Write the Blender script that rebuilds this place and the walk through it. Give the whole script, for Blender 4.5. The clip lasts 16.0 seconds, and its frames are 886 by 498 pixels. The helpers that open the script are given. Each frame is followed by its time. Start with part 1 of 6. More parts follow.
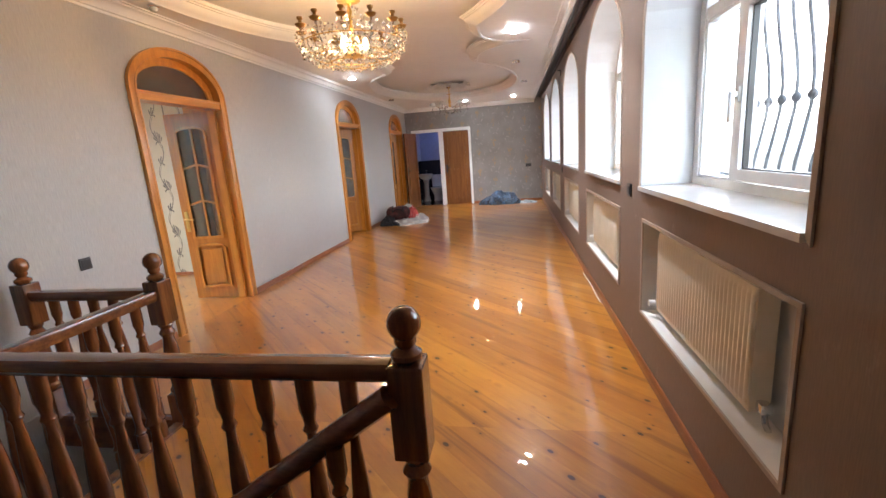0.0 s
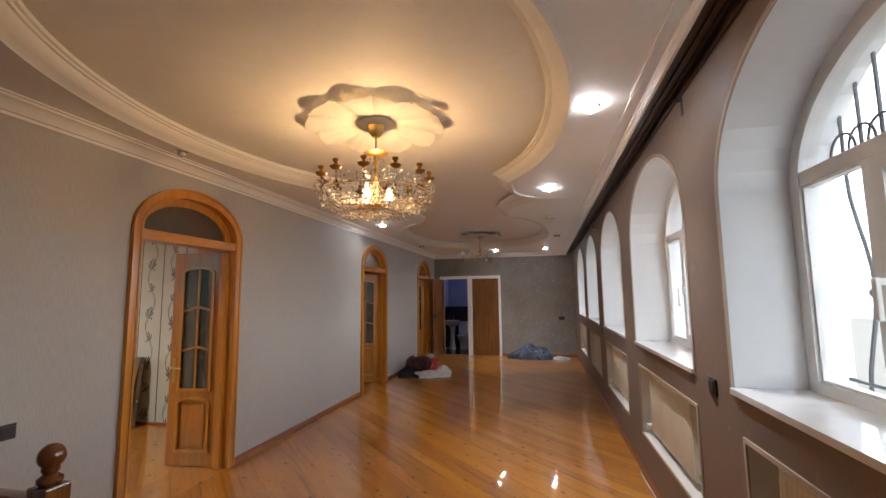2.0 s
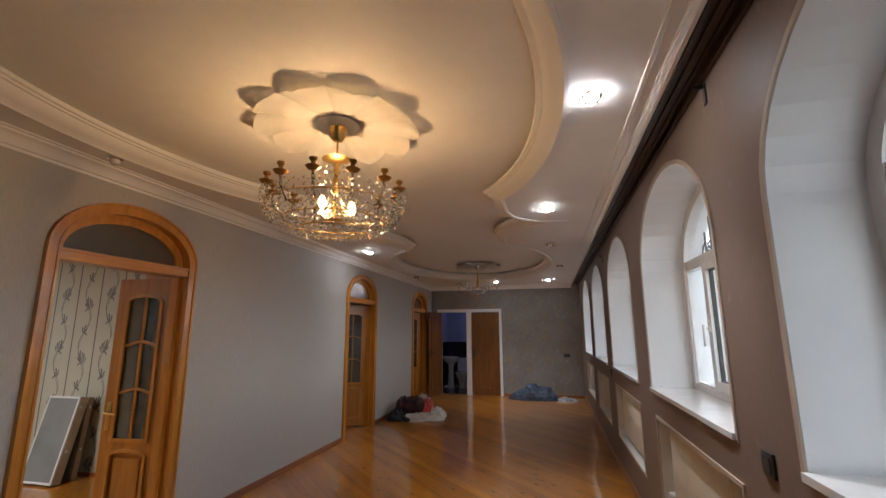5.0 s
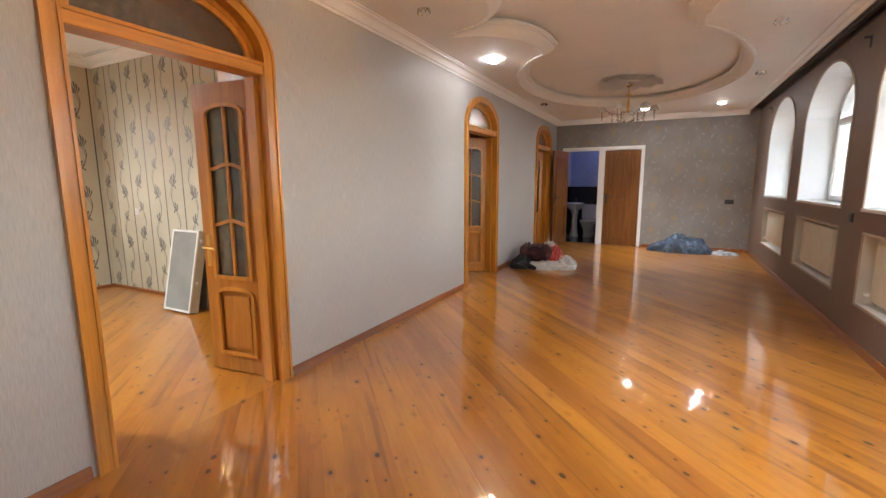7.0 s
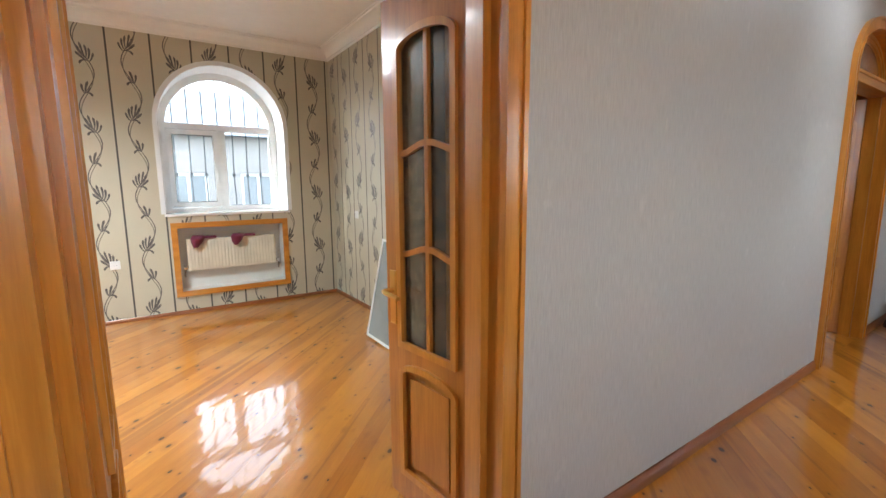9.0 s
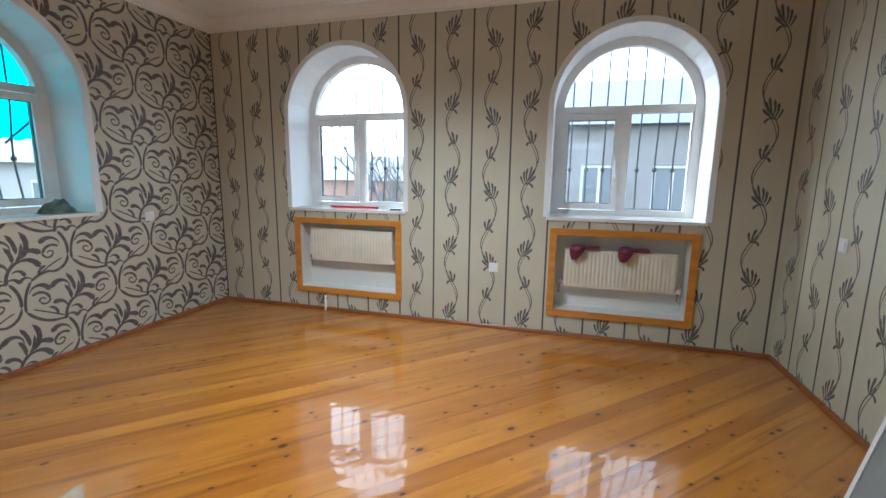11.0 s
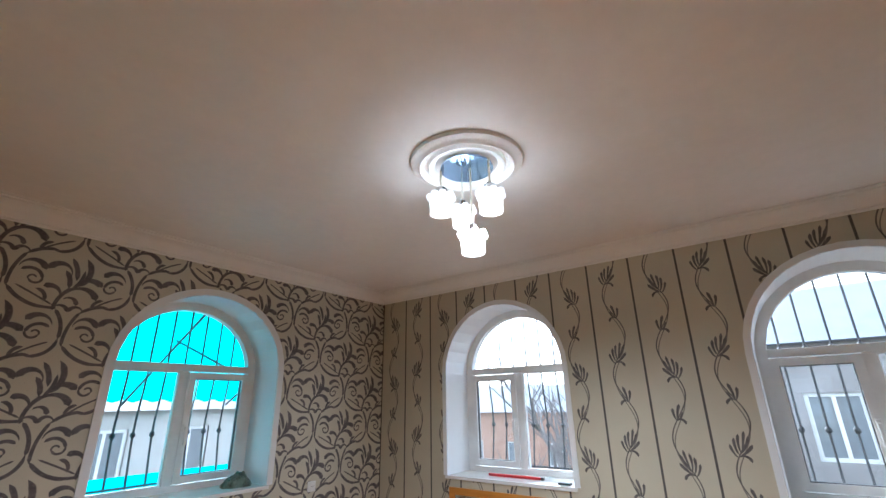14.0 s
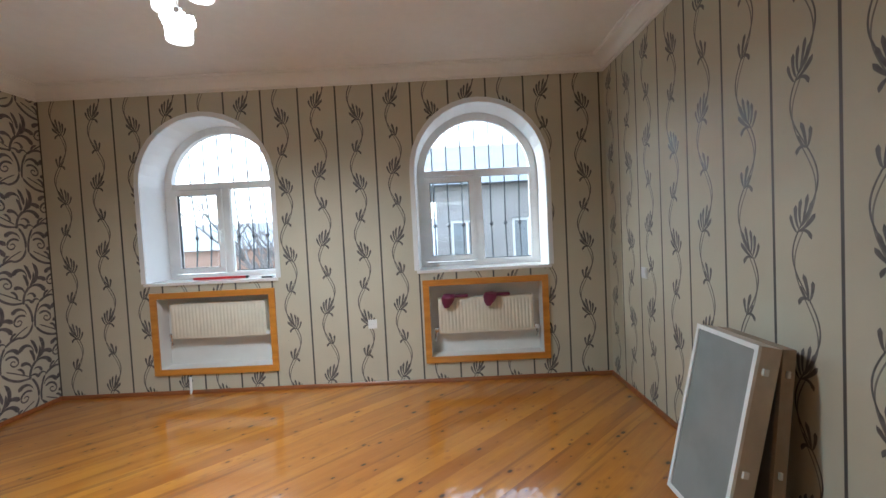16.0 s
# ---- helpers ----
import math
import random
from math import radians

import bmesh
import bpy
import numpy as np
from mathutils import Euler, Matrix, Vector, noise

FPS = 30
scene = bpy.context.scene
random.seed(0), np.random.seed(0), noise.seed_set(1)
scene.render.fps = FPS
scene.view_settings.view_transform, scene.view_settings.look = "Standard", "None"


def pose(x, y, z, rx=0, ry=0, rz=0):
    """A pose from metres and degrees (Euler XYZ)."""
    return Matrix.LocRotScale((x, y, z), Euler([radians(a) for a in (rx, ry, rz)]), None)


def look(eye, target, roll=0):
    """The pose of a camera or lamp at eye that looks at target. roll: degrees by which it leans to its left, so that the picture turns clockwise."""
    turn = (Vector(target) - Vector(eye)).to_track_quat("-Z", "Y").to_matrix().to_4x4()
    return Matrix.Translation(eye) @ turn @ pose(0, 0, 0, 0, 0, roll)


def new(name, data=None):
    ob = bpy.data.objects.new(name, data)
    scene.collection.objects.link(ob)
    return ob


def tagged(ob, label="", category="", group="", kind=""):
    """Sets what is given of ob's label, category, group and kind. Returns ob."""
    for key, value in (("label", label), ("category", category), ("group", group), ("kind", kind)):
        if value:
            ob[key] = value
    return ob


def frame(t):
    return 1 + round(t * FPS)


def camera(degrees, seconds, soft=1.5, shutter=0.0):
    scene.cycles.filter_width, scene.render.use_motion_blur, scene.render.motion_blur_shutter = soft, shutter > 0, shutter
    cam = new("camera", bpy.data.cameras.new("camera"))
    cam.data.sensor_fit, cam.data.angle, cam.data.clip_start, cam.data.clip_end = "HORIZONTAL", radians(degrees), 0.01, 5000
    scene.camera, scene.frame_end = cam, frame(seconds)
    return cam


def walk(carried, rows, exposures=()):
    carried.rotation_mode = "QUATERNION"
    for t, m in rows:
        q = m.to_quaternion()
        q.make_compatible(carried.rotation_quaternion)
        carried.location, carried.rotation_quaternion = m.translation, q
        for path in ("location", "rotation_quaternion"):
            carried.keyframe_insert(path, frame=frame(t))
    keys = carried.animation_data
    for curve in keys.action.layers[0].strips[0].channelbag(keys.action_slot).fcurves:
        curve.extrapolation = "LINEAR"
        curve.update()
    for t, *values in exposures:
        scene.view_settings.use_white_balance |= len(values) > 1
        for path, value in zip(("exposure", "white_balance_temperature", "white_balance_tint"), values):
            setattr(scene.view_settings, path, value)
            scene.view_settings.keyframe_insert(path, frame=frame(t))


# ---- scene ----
cam = camera(91.3, 16.0)
PATH = [
    (0, (0.101, -0.279, 1.398), (-0.234, 1.647, 0.974), -4.1),
    (0.5, (0.09, -0.137, 1.463), (-0.341, 1.81, 1.309), -0.1),
    (1, (0.075, 0.039, 1.504), (-0.356, 1.992, 1.473), -1.3),
    (1.5, (0.115, 0.22, 1.509), (-0.314, 2.172, 1.586), -0.5),
    (2, (0.049, 0.326, 1.543), (-0.392, 2.264, 1.764), -0.7),
    (2.5, (-0.047, 0.419, 1.575), (-0.516, 2.345, 1.841), -1.2),
    (3, (-0.071, 0.478, 1.572), (-0.593, 2.386, 1.867), -1.0),
    (3.2, (-0.067, 0.501, 1.568), (-0.608, 2.402, 1.869), -0.8),
    (5.3, (0.133, 1.026, 1.542), (-0.282, 2.947, 1.918), 0.0),
    (5.5, (0.086, 1.115, 1.524), (-0.265, 3.06, 1.83), 0.9),
    (6, (-0.061, 1.35, 1.438), (-0.422, 3.316, 1.391), 0.1),
    (6.5, (-0.28, 1.645, 1.386), (-1.052, 3.475, 1.149), -0.6),
    (7, (-0.571, 1.959, 1.341), (-1.476, 3.717, 1.042), -0.2),
    (7.5, (-0.833, 2.284, 1.318), (-2.037, 3.849, 1.005), -2.4),
    (7.8, (-1.007, 2.467, 1.316), (-2.386, 3.883, 1.008), -2.0),
    (8, (-1.144, 2.575, 1.318), (-2.569, 3.944, 1.011), -1.8),
    (8.2, (-1.303, 2.692, 1.332), (-2.739, 4.05, 1.025), -1.6),
    (10.3, (-2.786, 3.407, 1.307), (-4.755, 3.603, 1.013), 1.3),
    (10.5, (-2.93, 3.411, 1.322), (-4.906, 3.474, 1.02), 1.3),
    (10.7, (-3.06, 3.4, 1.365), (-5.034, 3.313, 1.051), 1.4),
    (11, (-3.273, 3.425, 1.395), (-5.166, 2.873, 1.057), 0.7),
    (11.5, (-3.448, 3.443, 1.361), (-4.921, 2.129, 1.038), 1.9),
    (12, (-3.361, 3.339, 1.543), (-4.497, 1.712, 1.299), 3.9),
    (12.5, (-3.444, 3.391, 1.48), (-4.447, 1.661, 1.47), 5.3),
    (13, (-3.487, 3.376, 1.529), (-4.423, 1.616, 1.69), 4.3),
    (13.5, (-3.561, 3.378, 1.652), (-4.718, 1.796, 2.051), -1.0),
    (14, (-3.497, 3.372, 1.685), (-5.009, 2.246, 2.352), -1.0),
    (14.5, (-3.424, 3.38, 1.664), (-5.205, 2.806, 2.371), -1.4),
    (15, (-3.34, 3.425, 1.615), (-5.239, 3.281, 2.227), -0.7),
    (15.5, (-3.261, 3.473, 1.532), (-5.247, 3.439, 1.771), -0.6),
    (16, (-3.103, 3.517, 1.398), (-5.101, 3.497, 1.318), -2.9),
]
EXPOSURES = [(0.0, 4.3, 6200, 10), (1.5, 3.2, 6600, 12), (3.2, 3.5, 6700, 12), (5.3, 2.75, 6600, 12), (6.2, 3.5, 6900, 10), (7.0, 4.05, 6800, 10),
             (8.2, 3.85, 6600, 8), (10.5, 3.45, 5450, 3), (11.2, 2.9, 5500, 3), (12.5, 3.55, 6200, 6), (13.2, 3.4, 5900, 6), (14.0, 2.85, 5600, 7), (14.5, 2.8, 5600, 7), (15.3, 2.8, 5600, 7), (16.0, 2.95, 5700, 5)]
walk(cam, [(t, look(eye, target, roll)) for t, eye, target, roll in PATH], EXPOSURES)

# ---- light of the day: overcast, high sky ----
world = bpy.data.worlds.new("overcast_sky")
scene.world = world
world.use_nodes = True
wn = world.node_tree.nodes
wl = world.node_tree.links
sky = wn.new("ShaderNodeTexSky")
sky.sky_type = "NISHITA"
sky.sun_disc = False
sky.sun_elevation, sky.sun_rotation = radians(38), radians(200)
grey = wn.new("ShaderNodeHueSaturation")
grey.inputs["Saturation"].default_value = 0.35
wl.new(sky.outputs[0], grey.inputs["Color"])
wl.new(grey.outputs[0], wn["Background"].inputs["Color"])
wn["Background"].inputs["Strength"].default_value = 0.15
sun_data = bpy.data.lights.new("sun", "SUN")
sun_data.energy, sun_data.angle, sun_data.color = 0.8, radians(20), (1.0, 0.96, 0.9)
sun = new("sun", sun_data)
sun.matrix_world = look((0, 0, 30), (4.0, 11.0, 20.7))


def lamp(name, kind, at, watts, color, size=0.05, aim=None, spread=None):
    d = bpy.data.lights.new(name, kind)
    d.energy, d.color = watts, color
    if kind == "AREA":
        d.shape, d.size = "DISK", size
    else:
        d.shadow_soft_size = size
    if kind == "SPOT":
        d.spot_size, d.spot_blend = radians(spread or 100), 0.9
    o = new(name, d)
    o.matrix_world = look(at, aim) if aim else pose(*at)
    return o


WARM, COOL = (1.0, 0.62, 0.28), (0.86, 0.92, 1.0)
lamp("chandelier_glow", "POINT", (-1.09, 3.18, 2.365), 10.5, WARM, 0.025)
for x, y, watts, wide in ((0.378, 2.97, 13, 80), (0.155, 4.98, 13, 80), (-2.37, 6.68, 5, 66), (0.15, 10.9, 13, 80), (-1.03, 11.0, 13, 80)):
    lamp("spot_glow", "SPOT", (x, y, 2.645), watts, COOL, 0.03, (x, y, 0.0), wide)
for x, y, z in ((-5.30, 2.17, 2.56), (-5.13, 2.15, 2.58), (-5.18, 2.415, 2.535), (-5.2, 2.29, 2.355)):
    lamp("shade_glow", "SPOT", (x, y, z), 8.0, (0.97, 0.98, 1.0), 0.03, (x, y, 0.0), 165)
    lamp("crown_glow", "POINT", (x, y, z + 0.095), 0.13, (0.97, 0.98, 1.0), 0.02)


# ---- materials ----
class E:
    """A value in a node tree, with arithmetic."""

    def __init__(self, tree, s):
        self.t, self.s = tree, s

    def op(self, kind, *others):
        n = self.t.nodes.new("ShaderNodeMath")
        n.operation = kind
        for i, v in enumerate((self, *others)):
            if isinstance(v, E):
                self.t.links.new(v.s, n.inputs[i])
            else:
                n.inputs[i].default_value = v
        return E(self.t, n.outputs[0])

    def __add__(self, o): return self.op("ADD", o)
    def __radd__(self, o): return self.op("ADD", o)
    def __sub__(self, o): return self.op("SUBTRACT", o)
    def __mul__(self, o): return self.op("MULTIPLY", o)
    def __rmul__(self, o): return self.op("MULTIPLY", o)
    def __truediv__(self, o): return self.op("DIVIDE", o)
    def fract(self): return self.op("FRACT")
    def floor(self): return self.op("FLOOR")
    def abs(self): return self.op("ABSOLUTE")
    def sin(self): return self.op("SINE")
    def cos(self): return self.op("COSINE")
    def sqrt(self): return self.op("SQRT")
    def min(self, o): return self.op("MINIMUM", o)
    def max(self, o): return self.op("MAXIMUM", o)

    def step(self, lo, hi):
        """0 below lo, 1 above hi (or the other way about)."""
        n = self.t.nodes.new("ShaderNodeMapRange")
        n.interpolation_type = "SMOOTHSTEP"
        a, b, x, y = (lo, hi, 0.0, 1.0) if lo < hi else (hi, lo, 1.0, 0.0)
        self.t.links.new(self.s, n.inputs[0])
        for i, v in enumerate((a, b, x, y)):
            n.inputs[i + 1].default_value = v
        return E(self.t, n.outputs[0])


class Mat:
    """A principled material and the means to build on it."""

    def __init__(self, name, color=(0.8, 0.8, 0.8), rough=0.5, metal=0.0, **more):
        self.m = bpy.data.materials.new(name)
        self.m.use_nodes = True
        self.t = self.m.node_tree
        self.b = self.t.nodes["Principled BSDF"]
        self.b.inputs["Base Color"].default_value = (*color, 1)
        self.b.inputs["Roughness"].default_value = rough
        self.b.inputs["Metallic"].default_value = metal
        for k, v in more.items():
            self.b.inputs[k.replace("_", " ")].default_value = v

    def node(self, kind, **props):
        n = self.t.nodes.new(kind)
        for k, v in props.items():
            if k == "noise_dimensions":
                n.noise_dimensions = v
            elif k == "feature":
                n.feature = v
            elif k == "blend_type":
                n.blend_type = v
        return n

    def link(self, a, b): self.t.links.new(a.s if isinstance(a, E) else a, b)

    def position(self):
        g = self.node("ShaderNodeNewGeometry")
        s = self.node("ShaderNodeSeparateXYZ")
        self.link(g.outputs["Position"], s.inputs[0])
        return [E(self.t, s.outputs[i]) for i in range(3)]

    def vec(self, x, y, z=0.0):
        c = self.node("ShaderNodeCombineXYZ")
        for i, v in enumerate((x, y, z)):
            if isinstance(v, E):
                self.link(v, c.inputs[i])
            else:
                c.inputs[i].default_value = v
        return c.outputs[0]

    def noise(self, vector, scale, detail=3.0, rough=0.55):
        n = self.node("ShaderNodeTexNoise")
        if vector is not None:
            self.link(vector, n.inputs["Vector"])
        n.inputs["Scale"].default_value, n.inputs["Detail"].default_value, n.inputs["Roughness"].default_value = scale, detail, rough
        return E(self.t, n.outputs[0])

    def where(self):
        g = self.node("ShaderNodeNewGeometry")
        return g.outputs["Position"]

    def mix(self, f, a, b):
        n = self.node("ShaderNodeMix")
        n.data_type = "RGBA"
        self.link(f, n.inputs[0]) if isinstance(f, E) else None
        if not isinstance(f, E):
            n.inputs[0].default_value = f
        for v, i in ((a, 6), (b, 7)):
            if isinstance(v, tuple):
                n.inputs[i].default_value = (*v, 1)
            else:
                self.link(v, n.inputs[i])
        return n.outputs[2]

    def color(self, c): self.link(c, self.b.inputs["Base Color"])
    def rough(self, r): self.link(r, self.b.inputs["Roughness"])

    def bump(self, h, strength=0.2, dist=0.002):
        n = self.node("ShaderNodeBump")
        n.inputs["Strength"].default_value, n.inputs["Distance"].default_value = strength, dist
        self.link(h, n.inputs["Height"])
        self.link(n.outputs[0], self.b.inputs["Normal"])


def plaster(name, color, vary=0.06, rough=0.7, bump=0.15):
    m = Mat(name, color, rough)
    p = m.where()
    n = m.noise(p, 1.3, 4) * 0.6 + m.noise(p, 14.0, 3) * 0.4
    m.color(m.mix(n.step(0.3, 0.7), tuple(c * (1 - vary) for c in color), tuple(min(1, c * (1 + vary)) for c in color)))
    m.bump(m.noise(p, 90.0, 3), bump, 0.001)
    return m.m


def wood(name, dark, light, along="z", rough=0.28, scale=1.0, per_object=False, coat=0.3):
    m = Mat(name, light, rough, Coat_Weight=coat, Coat_Roughness=0.12)
    c = m.node("ShaderNodeTexCoord")
    s = m.node("ShaderNodeMapping")
    k = {"x": (1.2, 16, 16), "y": (16, 1.2, 16), "z": (16, 16, 1.2)}[along]
    s.inputs["Scale"].default_value = tuple(v * scale for v in k)
    m.link(c.outputs["Object"], s.inputs["Vector"])
    g = m.noise(s.outputs[0], 1.0, 5, 0.65)
    fine = m.noise(s.outputs[0], 7.0, 3, 0.6)
    f = (g * 0.75 + fine * 0.25).step(0.32, 0.68)
    if per_object:
        o = m.node("ShaderNodeObjectInfo")
        f = (f * 0.7 + E(m.t, o.outputs["Random"]) * 0.45).min(1.0)
    m.color(m.mix(f, dark, light))
    m.bump(fine, 0.08, 0.0008)
    return m.m


def glossy(name, color, rough=0.35, metal=0.0, bump=0.0, **more):
    m = Mat(name, color, rough, metal, **more)
    p = m.where()
    n = m.noise(p, 6.0, 4)
    m.color(m.mix(n.step(0.3, 0.7), tuple(c * 0.94 for c in color), tuple(min(1.0, c * 1.04) for c in color)))
    if bump:
        m.bump(m.noise(p, 60.0, 3), bump, 0.001)
    return m.m


def floor_wood():
    """Lacquered pine boards laid at 45 degrees, with knots and dark heartwood streaks."""
    m = Mat("lacquered_pine", (0.5, 0.2, 0.05), 0.3, Coat_Weight=1.0, Coat_Roughness=0.025, Coat_IOR=1.5)
    x, y, z = m.position()
    a, b = (y - x) * 0.7071, (x + y) * 0.7071
    o = m.node("ShaderNodeObjectInfo")
    r = E(m.t, o.outputs["Random"])
    grain = m.noise(m.vec(a * 1.8 + r * 37.0, b * 11.0, r * 11.0), 1.0, 5, 0.6)
    fine = m.noise(m.vec(a * 5.0, b * 130.0, r * 5.0), 1.0, 3, 0.6)
    tone = (grain * 0.55 + fine * 0.16 + r * 0.26 + 0.02).step(0.2, 0.84)
    base = m.mix(tone, (0.35, 0.110, 0.008), (0.61, 0.255, 0.026))
    heart = m.noise(m.vec(a * 0.55 + r * 19.0, b * 13.0 + r * 3.0, r * 7.0), 1.0, 3, 0.55).step(0.56, 0.68)
    base = m.mix(heart * (fine * 0.5 + 0.35), base, (0.21, 0.062, 0.010))
    v = m.node("ShaderNodeTexVoronoi")
    m.link(m.vec(a * 8.5, b * 14.0, 0.0), v.inputs["Vector"])
    v.inputs["Scale"].default_value = 1.0
    d = E(m.t, v.outputs["Distance"])
    pick = m.node("ShaderNodeSeparateColor")
    m.link(v.outputs["Color"], pick.inputs[0])
    sure = E(m.t, pick.outputs[0]).step(0.06, 0.08)
    size = E(m.t, pick.outputs[1]) * E(m.t, pick.outputs[2]) * 0.17 + 0.085
    knot = (d / size).step(1.0, 0.55) * sure
    halo = (d / size).step(2.6, 0.8) * sure
    base = m.mix(halo * 0.4, base, (0.27, 0.085, 0.015))
    base = m.mix(knot * 0.92, base, (0.045, 0.014, 0.005))
    wear = m.noise(m.where(), 1.7, 4).step(0.55, 0.8)
    base = m.mix(wear * 0.2, base, (0.33, 0.11, 0.02))
    m.color(base)
    m.rough(m.noise(m.where(), 2.5, 4) * 0.1 + 0.25)
    # lacquer: each board a little crowned, with a slow wave along it
    c = (b / 0.112 + 400.0).fract() - 0.5
    wave = m.noise(m.vec(a * 5.0 + r * 50.0, b * 9.0, r * 9.0), 1.0, 2)
    ripple = m.noise(m.vec(a * 22.0, b * 30.0, 0.0), 1.0, 2)
    n = m.node("ShaderNodeBump")
    n.inputs["Strength"].default_value, n.inputs["Distance"].default_value = 1.0, 1.0
    m.link(c * c * -0.0012 + wave * 0.0011 + ripple * 0.00022 + c * (r - 0.5) * 0.0012, n.inputs["Height"])
    for k in ("Normal", "Coat Normal"):
        m.link(n.outputs[0], m.b.inputs[k])
    return m.m


def leafshape(u, v, cu, cv, turn, length, width):
    """How far inside a pointed leaf (1 at its midline, 0 outside)."""
    ca, sa = math.cos(turn), math.sin(turn)
    p = (u - cu) * ca + (v - cv) * sa
    q = (v - cv) * ca - (u - cu) * sa
    p = p * (2 / length)
    q = q * (2 / width)
    return (p * p + q.abs() * 1.0 + q * q * 0.3).step(1.05, 0.85)


VINE_PITCH, VINE_START, RX0_PAPER = 0.342, 2.221, -7.09


def arc_mark(u, v, start, mid, end, half, swell=0.0, soft=1.8):
    """A curved leaf or stem through three points, thinning out at both ends; swell fattens its far end."""
    (ax, ay), (bx, by), (cx, cy) = start, mid, end
    d = 2 * (ax * (by - cy) + bx * (cy - ay) + cx * (ay - by))
    qa, qb, qc = ax * ax + ay * ay, bx * bx + by * by, cx * cx + cy * cy
    ox, oy = (qa * (by - cy) + qb * (cy - ay) + qc * (ay - by)) / d, (qa * (cx - bx) + qb * (ax - cx) + qc * (bx - ax)) / d
    r = math.hypot(ax - ox, ay - oy)
    a0, am, a1 = (math.atan2(y - oy, x - ox) for x, y in (start, mid, end))
    turn = lambda p, q: math.atan2(math.sin(q - p), math.cos(q - p))
    sweep_by = turn(a0, am) + turn(am, a1)
    centre, cut = a0 + sweep_by / 2, math.cos(min(3.0, abs(sweep_by) / 2))
    du, dv = u - ox, v - oy
    dist = (du * du + dv * dv + 1e-9).sqrt()
    lean = (du * math.cos(centre) + dv * math.sin(centre)) / dist
    fat = ((lean - cut) * (soft / (1 - cut))).min(1.0).max(0.0) * half
    if swell:
        side = (dv * math.cos(centre) - du * math.sin(centre)) / dist
        fat = fat * (side * (swell * (1 if sweep_by > 0 else -1) / math.sin(abs(sweep_by) / 2)) + 1.0)
    return ((dist - r).abs() / fat.max(half * 0.002)).step(1.15, 0.75)


SPRAY = (((0.032, -0.055), (-0.012, -0.028), (-0.052, 0.018), 0.0085), ((0.022, -0.04), (-0.014, 0.01), (-0.040, 0.072), 0.008), ((0.012, -0.025), (-0.004, 0.035), (-0.018, 0.10), 0.0075), ((0.02, -0.035), (0.026, 0.02), (0.016, 0.082), 0.0075),
         ((0.03, -0.05), (0.046, 0.0), (0.044, 0.058), 0.008), ((0.038, -0.065), (0.062, -0.03), (0.074, 0.018), 0.007), ((0.036, -0.062), (-0.006, -0.054), (-0.03, -0.09), 0.0075))
TUFT = (((-0.018, -0.03), (-0.032, 0.01), (-0.034, 0.056), 0.008), ((-0.014, -0.03), (-0.004, 0.03), (0.014, 0.082), 0.0085), ((-0.024, -0.038), (0.016, -0.022), (0.036, -0.055), 0.0075), ((-0.01, -0.03), (0.014, 0.0), (0.03, 0.03), 0.006))


def vine_paper(name, ground, ink):
    """Cream paper with thin dark stripes and a winding twin stem with leaf sprays between them."""
    P, L = VINE_PITCH, 0.63
    m = Mat(name, ground, 0.62)
    x, y, z = m.position()
    s = (x + y - RX0_PAPER - VINE_START) / P + 41.0
    col = s.floor()
    odd = (col * 0.5).fract() * 2.0
    u = (s.fract() - 0.5) * P
    stripe = (u.abs() - P / 2).abs().step(0.0095, 0.006)
    u = u * (odd * -2.0 + 1.0)
    v = ((z - 1.88 + 0.45) / L - odd * 0.205 + 8.0).fract() * L - 0.45
    wave = 2 * math.pi / L
    swing = (v * wave).sin()
    stem = (u + swing * 0.066).abs().step(0.0058, 0.003)
    twin = (u + (v * wave + 0.36).sin() * 0.056).abs().step(0.0048, 0.0025)
    marks = stem.max(twin * 0.85)
    for p, q, r, w in SPRAY:
        marks = marks.max(arc_mark(u, v, p, q, r, w, 0.45))
    low = v + L / 2
    for p, q, r, w in TUFT:
        marks = marks.max(arc_mark(u, low, p, q, r, w, 0.45))
    w = m.where()
    cloth = m.noise(m.vec((x + y) * 1.0, z * 1.0), 260.0, 2)
    blot = m.noise(w, 2.0, 3)
    base = m.mix(blot.step(0.3, 0.7), tuple(c * 0.95 for c in ground), tuple(c * 1.04 for c in ground))
    base = m.mix(cloth.step(0.35, 0.65) * 0.18, base, tuple(c * 0.8 for c in ground))
    ink2 = m.mix(m.noise(w, 30.0, 2).step(0.3, 0.7), ink, tuple(c * 2.4 for c in ink))
    base = m.mix(marks * 0.92, base, ink2)
    m.color(m.mix(stripe * 0.92, base, ink))
    m.rough(marks * -0.2 + 0.62)
    m.bump(cloth + marks * 0.6, 0.15, 0.0008)
    return m.m


